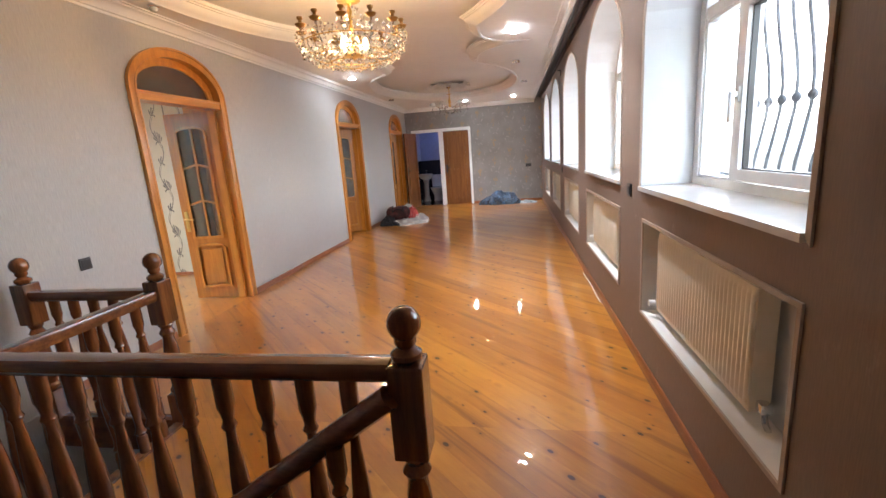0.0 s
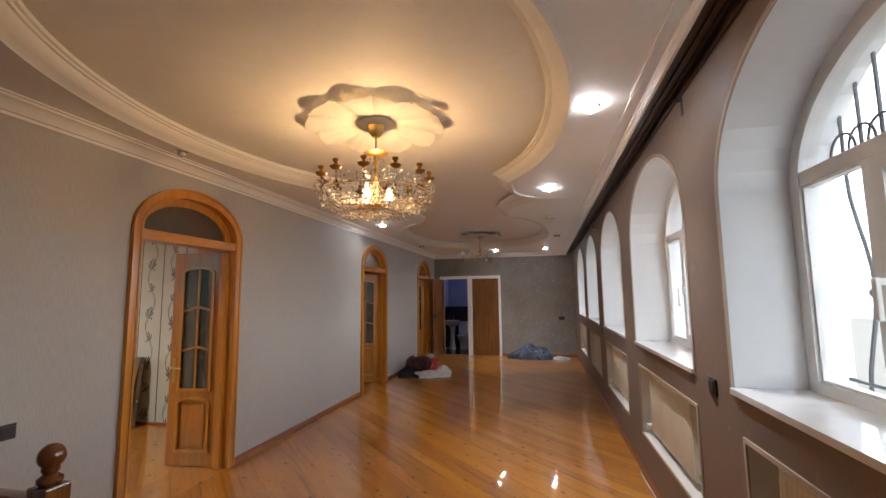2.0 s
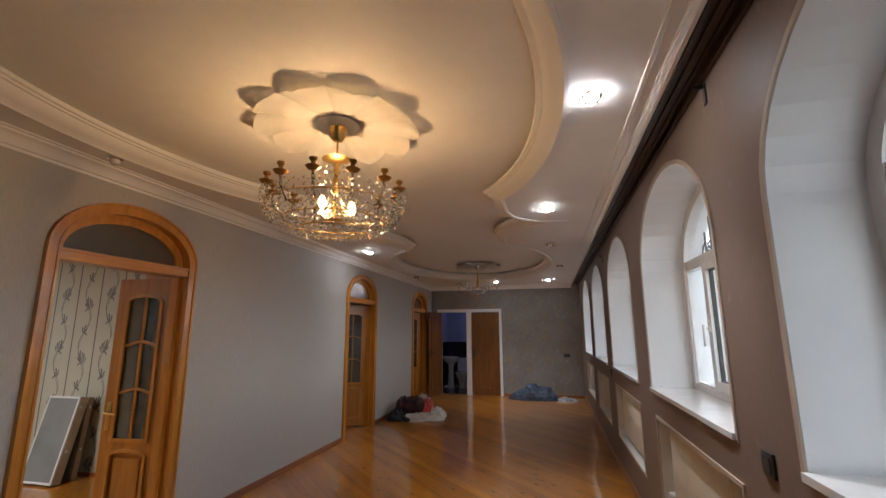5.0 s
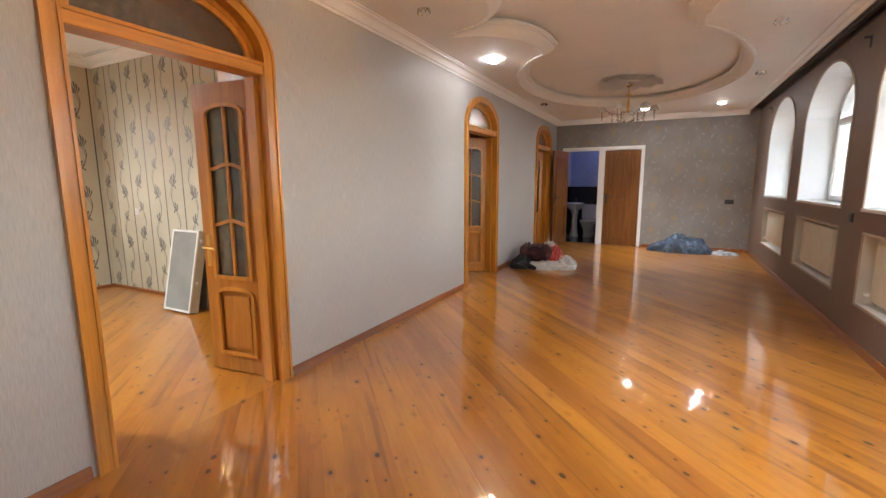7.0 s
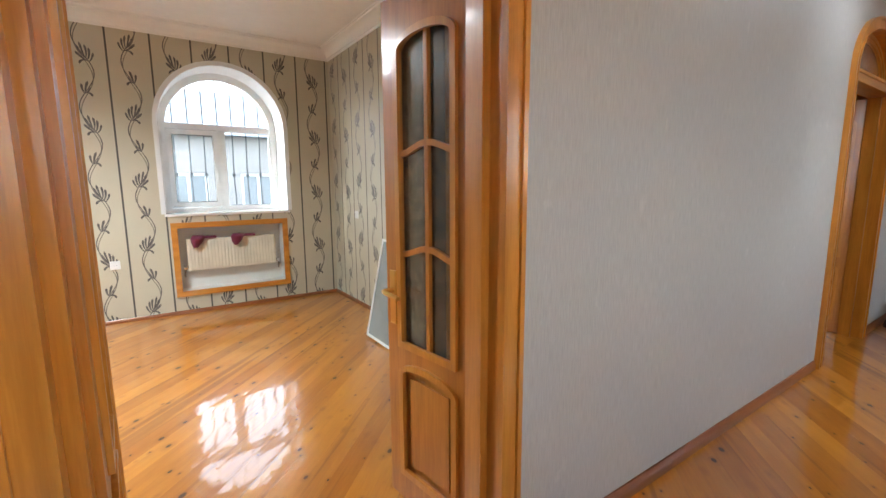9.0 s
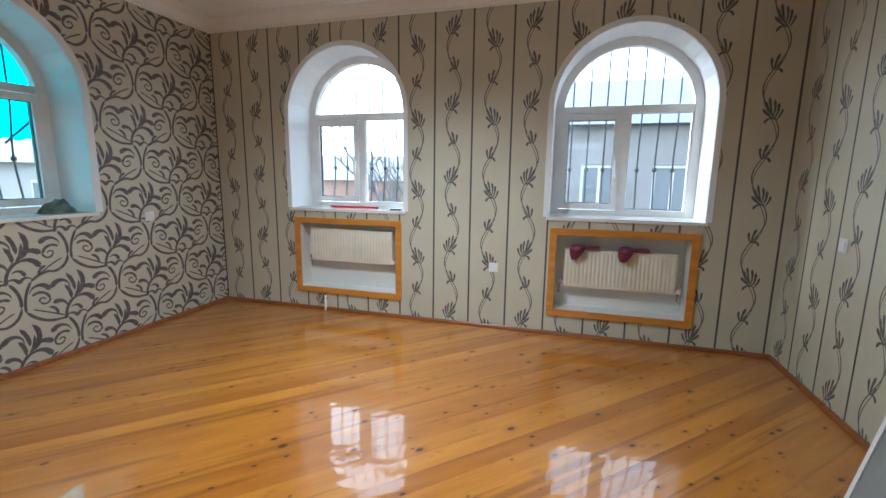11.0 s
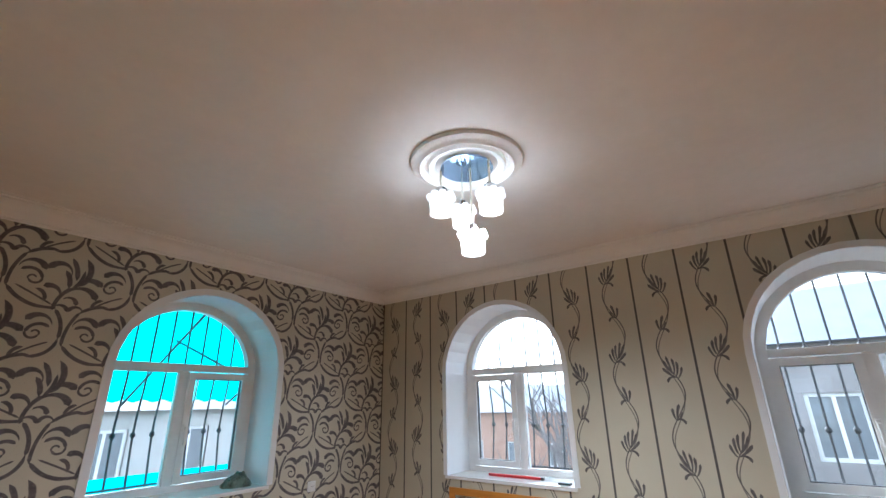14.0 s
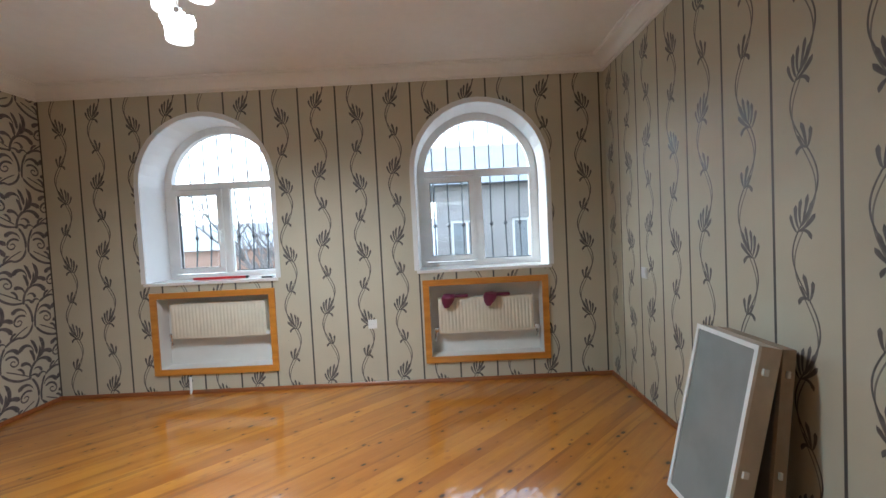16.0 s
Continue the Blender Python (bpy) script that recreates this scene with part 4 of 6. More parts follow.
M_FAN = frosted("grey_fanlight_glass", (0.34, 0.30, 0.26), 0.15)
for i, h in enumerate(HALL_DOORS):
    y0, y1 = h["u0"], h["u1"]
    d = thing("door_%d" % (i + 1), (HX0, (y0 + y1) / 2, 0), "open varnished oak double door with arched fanlight and patterned glass", "door", "arched hall doors", "structure")
    lin = dict(h, depth=None)
    bm = reveal(bmesh.new(), W_H, lin, 0.0, 0.42, False)
    part("jamb", bm, M_OAK, d, smooth=True)
    ins = dict(h, u0=y0 + 0.012, u1=y1 - 0.012, rise=h["rise"] - 0.012)
    bm = band(contour(h, -0.03, 0.0), contour(h, 0.0, 0.0), 0.05, 0.13, W_H)
    part("door_frame", bm, M_OAK, d, smooth=True)
    bm = band(contour(h, 0.0, 0.0), contour(h, 0.058, 0.0), -0.022, 0.0, W_H)
    band(contour(h, 0.058, 0.0), contour(h, 0.076, 0.0), -0.032, 0.0, W_H, False, bm)
    band(contour(h, -0.004, 0.0), contour(h, 0.012, 0.0), -0.028, 0.0, W_H, False, bm)
    part("casing", bm, M_OAK, d, smooth=True)
    bm = boxes(((y0 - 0.002, -0.012, 2.005), (y1 + 0.002, 0.13, 2.075)), bevel=0.006, M=W_H)
    box(bm, (y0, -0.022, 2.06), (y1, 0.0, 2.08), 0.004, W_H)
    part("transom", bm, M_OAK_H, d)
    fan = dict(h, u0=y0 + 0.03, u1=y1 - 0.03, z0=2.075, rise=h["rise"] - 0.03)
    bm = band(contour(fan, -0.035), contour(fan, 0.0), 0.055, 0.10, W_H)
    part("fanlight_frame", bm, M_OAK, d, smooth=True)
    bm = bmesh.new()
    for v in (0.072, 0.078):
        bm.faces.new([bm.verts.new(W_H(u, v, z)) for u, z in contour(fan)])
    part("fanlight", bm, M_FAN, d, "greyish fanlight glass")
    swing = (-1, -0.13) if i == 0 else (-0.8, -0.6)
    glazed_leaf(d, leaf_map((-2.958, y1 - 0.002), swing, -1), 0.505, 2.0)
    glazed_leaf(d, leaf_map((-2.94, y0 + 0.006), (-1, -0.06), -1), 0.50, handle=False, stile=0.118)


def panel_leaf(door, M, width, height=2.02):
    t = 0.04
    hs = [hole(0.11, width - 0.11, 0.16, 0.86, 0, 0.008), hole(0.11, width - 0.11, 0.98, 1.88, 0, 0.008)]
    bm = bmesh.new()
    for v in (0.0, t):
        wall_face(bm, M, v, 0.0, width, 0.01, height, hs)
    for a, b in (((0, 0.01), (0, height)), ((width, 0.01), (width, height)), ((0, height), (width, height))):
        bm.faces.new([bm.verts.new(M(*q)) for q in ((a[0], 0, a[1]), (b[0], 0, b[1]), (b[0], t, b[1]), (a[0], t, a[1]))])
    for h in hs:
        reveal(bm, M, h, 0.0, 0.01, True, True)
        reveal(bm, M, h, t, t - 0.01, True, True)
    leaf = part("door_leaf", bm, M_BROWN, door)
    bm = bmesh.new()
    for h in hs:
        for v0, v1 in ((-0.012, 0.0), (t, t + 0.012)):
            band(contour(h, -0.014), contour(h, 0.012), v0, v1, M, True, bm)
    part("moulding", bm, M_BROWN, leaf)
    bm = boxes(((width - 0.075, -0.008, 0.90), (width - 0.035, 0.0, 1.12)), ((width - 0.075, t, 0.90), (width - 0.035, t + 0.008, 1.12)), bevel=0.003, M=M)
    for s, v in ((-1, -0.008), (1, t + 0.008)):
        tube([M(width - 0.055, v, 1.04), M(width - 0.055, v + s * 0.04, 1.04), M(width - 0.16, v + s * 0.045, 1.035)], 0.009, 8, bm)
    part("handle", bm, M_BLACKMETAL, leaf, "dark lever handle")


for i, (h, label) in enumerate(zip(END_DOORS, ("open brown panelled door in a white frame", "closed brown panelled door in a white frame"))):
    d = thing("door_%d" % (i + 4), ((h["u0"] + h["u1"]) / 2, HY1, 0), label, "door", "", "structure")
    bm = reveal(bmesh.new(), E_END, h, 0.0, 0.15, False)
    part("jamb", bm, M_TRIM, d)
    if i == 0:
        bm = boxes(((-2.665, -0.02, 0.0), (-2.60, 0.0, 2.03)), ((-1.93, -0.02, 0.0), (-1.81, 0.0, 2.03)), ((-2.70, -0.024, 2.03), (-1.035, 0.0, 2.105)), ((-1.10, -0.02, 0.0), (-1.035, 0.0, 2.03)), bevel=0.005, M=E_END)
        part("casing", bm, M_TRIM, d)
        panel_leaf(d, leaf_map((h["u0"] + 0.0, HY1 - 0.03), (-0.25, -0.97), 1), 0.665)
    else:
        panel_leaf(d, leaf_map((h["u1"] - 0.005, HY1 + 0.02), (-1, 0), -1), 0.70)

# ---- skirting ----
def skirting(path, inward=0.018, h=0.062):
    return sweep(path, [(0.0, h), (inward * 0.45, h), (inward * 0.7, h * 0.8), (inward, h * 0.5), (inward, 0.0)])


runs = [[(HX1, 0.0 + HY0), (HX1, HY1), (-1.035, HY1)], [(-2.665, HY1), (HX0, HY1), (HX0, 11.445)]]
runs += [[(HX0, a), (HX0, b)] for a, b in ((10.235, 8.165), (6.955, 4.045), (2.835, 1.72))]
runs += [[(RX1, 4.05), (RX1, RY1), (RX0, RY1), (RX0, RY0), (RX1, RY0), (RX1, 2.83)]]
for k, r in enumerate(runs):
    low = 0.035 if k == len(runs) - 1 else 0.062
    setting("baseboard", skirting(r, 0.018, low), M_SKIRT, "low reddish-brown wooden skirting", True, "skirting")


# ---- stairs and balustrade ----
BALUSTER = [(0.0, 0.0), (0.026, 0.0), (0.026, 0.09), (0.02, 0.10), (0.029, 0.115), (0.02, 0.13), (0.017, 0.16), (0.027, 0.26), (0.031, 0.33), (0.026, 0.41), (0.015, 0.52), (0.014, 0.545), (0.023, 0.56), (0.016, 0.575), (0.021, 0.60), (0.026, 0.615), (0.026, 0.70), (0.0, 0.70)]


def newel(at, label, top=1.0, foot=0.0):
    n = thing("newel_post", at, label, "newel post", "newel posts")
    x, y, z = at
    part("base_block", boxes(((x - 0.048, y - 0.048, z + foot), (x + 0.048, y + 0.048, z + 0.18)), bevel=0.006), M_WALNUT, n)
    s = (top - 1.0)
    prof = [(0.030, 0.18), (0.045, 0.195), (0.045, 0.21), (0.03, 0.225), (0.034, 0.26), (0.043, 0.36), (0.036, 0.46), (0.028, 0.52), (0.041, 0.545), (0.028, 0.57), (0.038, 0.59), (0.03, 0.61)]
    part("turned_shaft", lathe(prof, 18, at), M_WALNUT, n, smooth=True)
    part("top_block", boxes(((x - 0.048, y - 0.048, z + 0.60), (x + 0.048, y + 0.048, z + 0.845 + s)), bevel=0.008), M_WALNUT, n)
    zz = 0.845 + s
    prof = [(0.03, zz), (0.042, zz + 0.012), (0.042, zz + 0.025), (0.022, zz + 0.04), (0.03, zz + 0.052)]
    prof += [(0.046 * math.sin(a), zz + 0.104 - 0.048 * math.cos(a)) for a in (0.7, 1.0, 1.3, 1.57, 1.85, 2.15, 2.45, 2.75, 3.0)]
    part("ball_finial", lathe(prof, 20, at), M_WALNUT, n, smooth=True)
    return n


def railing(a, b, z, label, base=0.0, gap=0.128):
    r = thing("balustrade", (a[0], a[1], base), label, "balustrade", "stair balustrades")
    d = Vector((b[0] - a[0], b[1] - a[1], 0))
    L = d.length
    d.normalize()
    n = Vector((-d.y, d.x, 0))
    prof = [(-0.02, -0.06), (-0.03, -0.045), (-0.036, -0.02), (-0.03, -0.004), (-0.015, 0.0), (0.015, 0.0), (0.03, -0.004), (0.036, -0.02), (0.03, -0.045), (0.02, -0.06)]
    bm = bmesh.new()
    ends = [[bm.verts.new(Vector((p[0], p[1], z + h)) + n * o) for o, h in prof] for p in (a, b)]
    for k in range(len(prof)):
        bm.faces.new((ends[0][k], ends[0][(k + 1) % len(prof)], ends[1][(k + 1) % len(prof)], ends[1][k]))
    part("handrail", bm, M_WALNUT_X, r, smooth=True)
    c = max(2, round(L / gap))
    sc = (z - 0.055 - base) / 0.70
    for i in range(1, c):
        p = Vector((a[0], a[1], 0)) + d * (L * i / c)
        part("baluster", lathe([(q, h * sc) for q, h in BALUSTER], 12, (p.x, p.y, base)), M_WALNUT, r, smooth=True)
    part("base_rail", boxes(((min(a[0], b[0]) - 0.03, min(a[1], b[1]) - 0.03, base), (max(a[0], b[0]) + 0.03, max(a[1], b[1]) + 0.03, base + 0.012)), bevel=0.003), M_WALNUT_X, r)
    return r


newel((-0.195, 0.745, 0.0), "dark turned newel post with ball finial at the stair head", 1.03)
newel((-1.83, 1.70, 0.0), "dark turned newel post with ball finial at the balustrade corner")
newel((-2.70, 1.70, 0.0), "dark turned newel post with ball finial beside the wall")
newel((-1.83, 0.745, 0.0), "dark turned newel post at the inner corner", 0.98)
railing((-0.24, 0.745), (-1.79, 0.745), 0.88, "dark turned wooden balustrade along the landing")
railing((-1.83, 1.66), (-1.83, 0.79), 0.80, "dark turned wooden balustrade beside the stairwell")
railing((-1.87, 1.70), (-2.66, 1.70), 0.80, "dark turned wooden balustrade across the stairwell end")

M_STEP = wood("stair_wood", (0.10, 0.032, 0.012), (0.22, 0.075, 0.025), "y", 0.25)


def carpet():
    m = Mat("green_patterned_carpet", (0.05, 0.08, 0.05), 0.95)
    n = m.noise(m.where(), 14.0, 3)
    m.color(m.mix(n.step(0.52, 0.6), (0.022, 0.028, 0.02), (0.16, 0.22, 0.13)))
    m.bump(m.noise(m.where(), 300.0, 2), 0.5, 0.003)
    return m.m


M_CARPET = carpet()
st = thing("staircase", (-0.22, 0.17, 0.0), "dark wooden stairs with a green patterned carpet runner", "staircase")
for i in range(8):
    x, z = -0.22 - 0.26 * i, -0.175 * (i + 1)
    part("tread", boxes(((x - 0.28, -0.40, z - 0.03), (x, 0.66, z)), bevel=0.006), M_STEP, st)
    part("riser", boxes(((x - 0.014, -0.40, z), (x, 0.66, z + 0.145))), M_STEP, st)
    part("runner", boxes(((x - 0.28, -0.2, z + 0.001), (x - 0.001, 0.48, z + 0.007))), M_CARPET, st)
part("landing", boxes(((HX0, -0.40, -1.62), (-2.30, 1.72, -1.58))), M_STEP, st)
part("landing_runner", boxes(((HX0 + 0.1, -0.3, -1.58), (-2.33, 1.70, -1.572))), M_CARPET, st)
part("lower_floor", boxes(((HX0, HY0, -3.0), (HX1, 1.72, -2.95))), M_STEP, st)
part("stringer", boxes(((-0.30, 0.66, -0.2), (-0.22, 0.70, 0.0)), ((HX0, 1.70, -0.22), (-1.80, 1.72, 0.0)), ((-1.80, 0.66, -0.2), (-0.3, 0.70, -0.001)), ((-1.84, 0.70, -0.2), (-1.80, 1.72, -0.001))), M_STEP, st)
sr = thing("stair_rail", (-0.22, 0.70, 0.0), "dark sloping wooden stair handrail", "handrail")
a, b = Vector((-0.235, 0.69, 0.80)), Vector((-2.1, 0.69, -0.58))
part("handrail", tube([a, b], 0.034, 10), M_WALNUT_X, sr, smooth=True)
for i in range(1, 8):
    p = a.lerp(b, (i - 0.4) / 7.2)
    part("baluster", lathe([(q, h * 0.98) for q, h in BALUSTER], 12, (p.x, 0.66, p.z - 0.70)), M_WALNUT, sr, smooth=True)
setting("wall_stairwell", boxes(((HX0, HY0, -3.0), (HX0 + 0.004, 1.72, 0.0)), ((HX0, 1.722, -3.0), (-1.80, 1.76, -0.2)), ((-1.80, 0.70, -3.0), (-1.76, 1.72, -0.2)), ((-1.76, 0.70, -3.0), (HX1, 0.74, -0.2))), M_HALL_L, "pale grey stairwell wall", category="wall")


# ---- rooms beyond the doors ----
# the bathroom's bluish light is put into the upper wall colour
M_TILE_B = plaster("blue_lit_wall_tone", (0.30, 0.34, 0.50), 0.1, 0.3)
M_TILE_D = glossy("dark_wall_tile", (0.03, 0.028, 0.035), 0.2)
# windowless shell added behind the hall doors to keep out the sky
setting("floor_side", boxes(((RX0, RY1 + 0.2, -0.2), (RX1, 14.4, -0.002))), M_STEP, "added dark floor closing off the neighbouring rooms", category="floor")
setting("wall_side_room", boxes(((RX0 - 0.2, RY1 + 0.2, -0.2), (RX0, 14.4, TOP)), ((RX0, 14.2, -0.2), (RX1, 14.4, TOP)), ((RX0, 8.6, 0.0), (RX1, 8.75, TOP))), M_HALL_L, "added plain wall closing the unseen neighbouring rooms to the sky", category="wall")
setting("wall_bathroom", boxes(((HX0, 13.75, 1.25), (-0.9, 13.9, TOP)), ((HX0 - 0.1, HY1 + 0.15, 1.25), (HX0, 13.9, TOP)), ((-0.9, HY1 + 0.15, 1.25), (-0.8, 13.9, TOP))), M_TILE_B, "upper bathroom wall with bluish light in its colour", category="wall")
setting("wall_bathroom_lower", boxes(((HX0, 13.74, 0.0), (-0.9, 13.9, 1.249)), ((HX0 - 0.1, HY1 + 0.15, 0.0), (HX0 + 0.004, 13.9, 1.249)), ((-0.904, HY1 + 0.15, 0.0), (-0.8, 13.9, 1.249))), M_TILE_D, "dark tiled lower bathroom wall", category="wall")
setting("floor_bathroom", boxes(((HX0, HY1 + 0.15, -0.2), (-0.8, 13.9, -0.004))), M_TILE_D, "dark bathroom floor tiles", category="floor")
setting("ceiling_bathroom", boxes(((HX0, HY1 + 0.15, 2.6), (-0.8, 13.9, 2.66))), M_CEIL, "white bathroom ceiling", category="ceiling")
# unseen lamp, added so the bathroom walls look lit blue
bw = thing("added_bathroom_lamp", (-1.9, 13.1, 2.6), "added opal ceiling lamp that gives the bathroom blue light", "lamp")
part("shade", lathe([(0.0, -0.07), (0.07, -0.06), (0.11, -0.02), (0.115, 0.0), (0.0, 0.0)], 20, (-1.9, 13.1, 2.598)), glow("added_dim_blue_glow", (0.45, 0.55, 1.0), 2.2), bw, smooth=True)

M_CERAMIC = glossy("white_ceramic", (0.78, 0.78, 0.76), 0.1)
wc = thing("toilet", (-2.30, 13.35, 0.0), "white ceramic toilet with closed lid and cistern", "toilet")
part("pan", lathe([(0.12, 0.0), (0.1, 0.1), (0.12, 0.22), (0.19, 0.36), (0.2, 0.40), (0.16, 0.40)], 20, (-2.30, 13.25, 0.0)), M_CERAMIC, wc, smooth=True)
part("lid", lathe([(0.0, 0.43), (0.15, 0.43), (0.205, 0.42), (0.205, 0.402), (0.0, 0.402)], 20, (-2.30, 13.25, 0.0)), M_PVC, wc, smooth=True)
part("cistern", boxes(((-2.50, 13.52, 0.42), (-2.10, 13.70, 0.80)), bevel=0.02), M_CERAMIC, wc)
part("cistern_foot", boxes(((-2.40, 13.40, 0.0), (-2.20, 13.70, 0.42)), bevel=0.02), M_CERAMIC, wc)
wb = thing("washbasin", (-2.62, 13.2, 0.0), "white ceramic washbasin on a pedestal", "washbasin")
part("pedestal", lathe([(0.0, 0.0), (0.11, 0.0), (0.1, 0.05), (0.075, 0.2), (0.07, 0.55), (0.1, 0.68), (0.0, 0.68)], 20, (-2.62, 13.2, 0.0)), M_CERAMIC, wb, smooth=True)
part("bowl", lathe([(0.07, 0.66), (0.16, 0.70), (0.21, 0.78), (0.225, 0.84), (0.215, 0.85), (0.19, 0.84), (0.14, 0.76), (0.0, 0.74)], 24, (-2.62, 13.2, 0.0)), M_CERAMIC, wb, smooth=True)
part("tap", tube([(-2.62, 13.36, 0.84), (-2.62, 13.36, 0.95), (-2.62, 13.33, 0.97), (-2.62, 13.26, 0.96)], 0.012, 8), M_CHROME, wb, "chrome tap", True)


# ---- ceiling roses and lamps ----
def petal_rose(at, R, label, n=10):
    rose = thing("ceiling_rose", at, label, "ceiling rose", "leafy ceiling roses")
    x, y, z = at
    for i in range(n):
        ang = 2 * math.pi * (i + 0.5) / n
        bm = bmesh.new()
        rows = []
        for k in range(9):
            s = k / 8
            r = 0.08 + (R - 0.08) * s
            half = (0.03 + 0.128 * s ** 0.9) * R / 0.5
            row = []
            for q in range(9):
                w = (q / 4 - 1)
                dip = 0.012 + 0.012 * s * (1 - w * w) + 0.006 * math.cos(w * math.pi * 3) * s + 0.045 * s ** 5 * (1 - w * w)
                rr = r - 0.075 * s ** 3 * abs(w) ** 2.2
                px, py = rr * math.cos(ang) - half * w * math.sin(ang), rr * math.sin(ang) + half * w * math.cos(ang)
                row.append(bm.verts.new((x + px, y + py, z - dip)))
            rows.append(row)
        for a, b in zip(rows, rows[1:]):
            for q in range(8):
                bm.faces.new((a[q], a[q + 1], b[q + 1], b[q]))
        bmesh.ops.solidify(bm, geom=bm.faces, thickness=0.008)
        part("petal", bm, M_TRIM, rose, smooth=True)
    part("disc", lathe([(0.0, 0.0), (0.13, 0.0), (0.13, -0.018), (0.09, -0.03), (0.0, -0.032)], 24, at), M_TRIM, rose, smooth=True)
    return rose


def bead(bm, p, r):
    v = [bm.verts.new((p[0] + dx * r, p[1] + dy * r, p[2] + dz * r)) for dx, dy, dz in ((1, 0, 0), (0, 1, 0), (-1, 0, 0), (0, -1, 0), (0, 0, 1.25), (0, 0, -1.25))]
    for i in range(4):
        bm.faces.new((v[i], v[(i + 1) % 4], v[4]))
        bm.faces.new((v[(i + 1) % 4], v[i], v[5]))


CH1 = (-1.09, 3.18)
petal_rose((*CH1, H_HIGH), 0.50, "white plaster ceiling rose of curling leaves")
ch = thing("chandelier", (*CH1, H_HIGH - 0.03), "lit brass chandelier with crystal bead bowl and candle cups", "chandelier")
x, y = CH1
part("canopy", lathe([(0.012, -0.12), (0.03, -0.115), (0.05, -0.08), (0.055, -0.035), (0.04, -0.03)], 20, (x, y, H_HIGH)), M_BRASS, ch, smooth=True)
part("stem", lathe([(0.006, -0.12), (0.006, -0.24), (0.016, -0.25), (0.012, -0.28), (0.02, -0.31), (0.012, -0.34), (0.018, -0.37), (0.01, -0.40), (0.02, -0.43), (0.008, -0.46), (0.008, -0.62), (0.03, -0.63), (0.008, -0.66)], 12, (x, y, H_HIGH)), M_BRASS, ch, smooth=True)
bm = lathe([(0.012, -0.235), (0.06, -0.225), (0.09, -0.238), (0.06, -0.25), (0.012, -0.258)], 12, (x, y, H_HIGH))
part("crown", bm, M_BRASS, ch, smooth=True)
CUP_R, CUP_Z = 0.385, 2.385
STRINGS = bmesh.new()
for i in range(12):
    a = 2 * math.pi * (i + 0.35) / 12
    ca, sa = math.cos(a), math.sin(a)
    pts = [(x + ca * r, y + sa * r, z) for r, z in ((0.02, 2.36), (0.07, 2.25), (0.16, 2.195), (0.26, 2.19), (0.34, 2.235), (0.38, 2.31), (CUP_R, CUP_Z - 0.01))]
    arm = part("arm", tube(pts, 0.008, 6), M_CRYSTAL, ch, "clear glass arm", True)
    px, py = x + ca * CUP_R, y + sa * CUP_R
    part("candle_cup", lathe([(0.008, -0.02), (0.03, -0.012), (0.042, 0.004), (0.03, 0.01), (0.014, 0.014), (0.012, 0.03), (0.022, 0.04), (0.022, 0.052), (0.01, 0.054)], 10, (px, py, CUP_Z)), M_BRONZE, ch, "tarnished bronze candle cup", True)
    bm = STRINGS
    for k in range(9):
        t = k / 8
        bead(bm, (x + ca * (CUP_R * (1 - t) + 0.06 * t), y + sa * (CUP_R * (1 - t) + 0.06 * t), CUP_Z - 0.03 - 0.10 * math.sin(math.pi * t) + 0.17 * t), 0.0085)
    for k in range(5):
        bead(bm, (px, py, CUP_Z - 0.03 - 0.028 * k), 0.011)
    bead(bm, (px, py, CUP_Z - 0.18), 0.016)
tagged(part("bead_garland", STRINGS, M_CRYSTAL, ch, "strings of clear crystal beads"), kind="stuff")
bm = bmesh.new()
random.seed(4)
for k in range(15):
    t = k / 14
    r, z = 0.42 * math.cos(t * 1.36) ** 0.8, 2.33 - 0.215 * math.sin(t * 1.5)
    n = max(6, int(r / 0.0088))
    for i in range(n):
        a = 2 * math.pi * (i + 0.5 * (k % 2)) / n
        bead(bm, (x + r * math.cos(a), y + r * math.sin(a), z + random.uniform(-0.01, 0.01)), random.uniform(0.007, 0.0125))
for i in range(240):
    a, q = random.uniform(0, 2 * math.pi), math.sqrt(random.uniform(0.02, 1.0))
    bead(bm, (x + 0.33 * q * math.cos(a), y + 0.33 * q * math.sin(a), random.uniform(2.16 + 0.08 * q * q, 2.29)), random.uniform(0.006, 0.011))
tagged(part("bead_bowl", bm, M_CRYSTAL, ch, "bowl of clear crystal beads"), kind="stuff")
bm = bmesh.new()
for r, z in ((0.39, 2.275), (0.30, 2.19), (0.2, 2.14)):
    tube([(x + r * math.cos(2 * math.pi * i / 32), y + r * math.sin(2 * math.pi * i / 32), z) for i in range(33)], 0.004, 5, bm)
part("ring", bm, M_BRASS, ch, smooth=True)
for a in (0.6, 2.7, 4.4):
    part("bulb", lathe([(0.004, -0.045), (0.018, -0.03), (0.024, 0.0), (0.016, 0.025), (0.006, 0.045)], 12, (x + 0.10 * math.cos(a), y + 0.10 * math.sin(a), 2.285)), M_BULB, ch, "glowing warm bulb", True)
part("hub", lathe([(0.01, 0.0), (0.07, 0.01), (0.085, 0.02), (0.05, 0.03), (0.02, 0.05)], 14, (x, y, 2.175)), M_BRASS, ch, smooth=True)

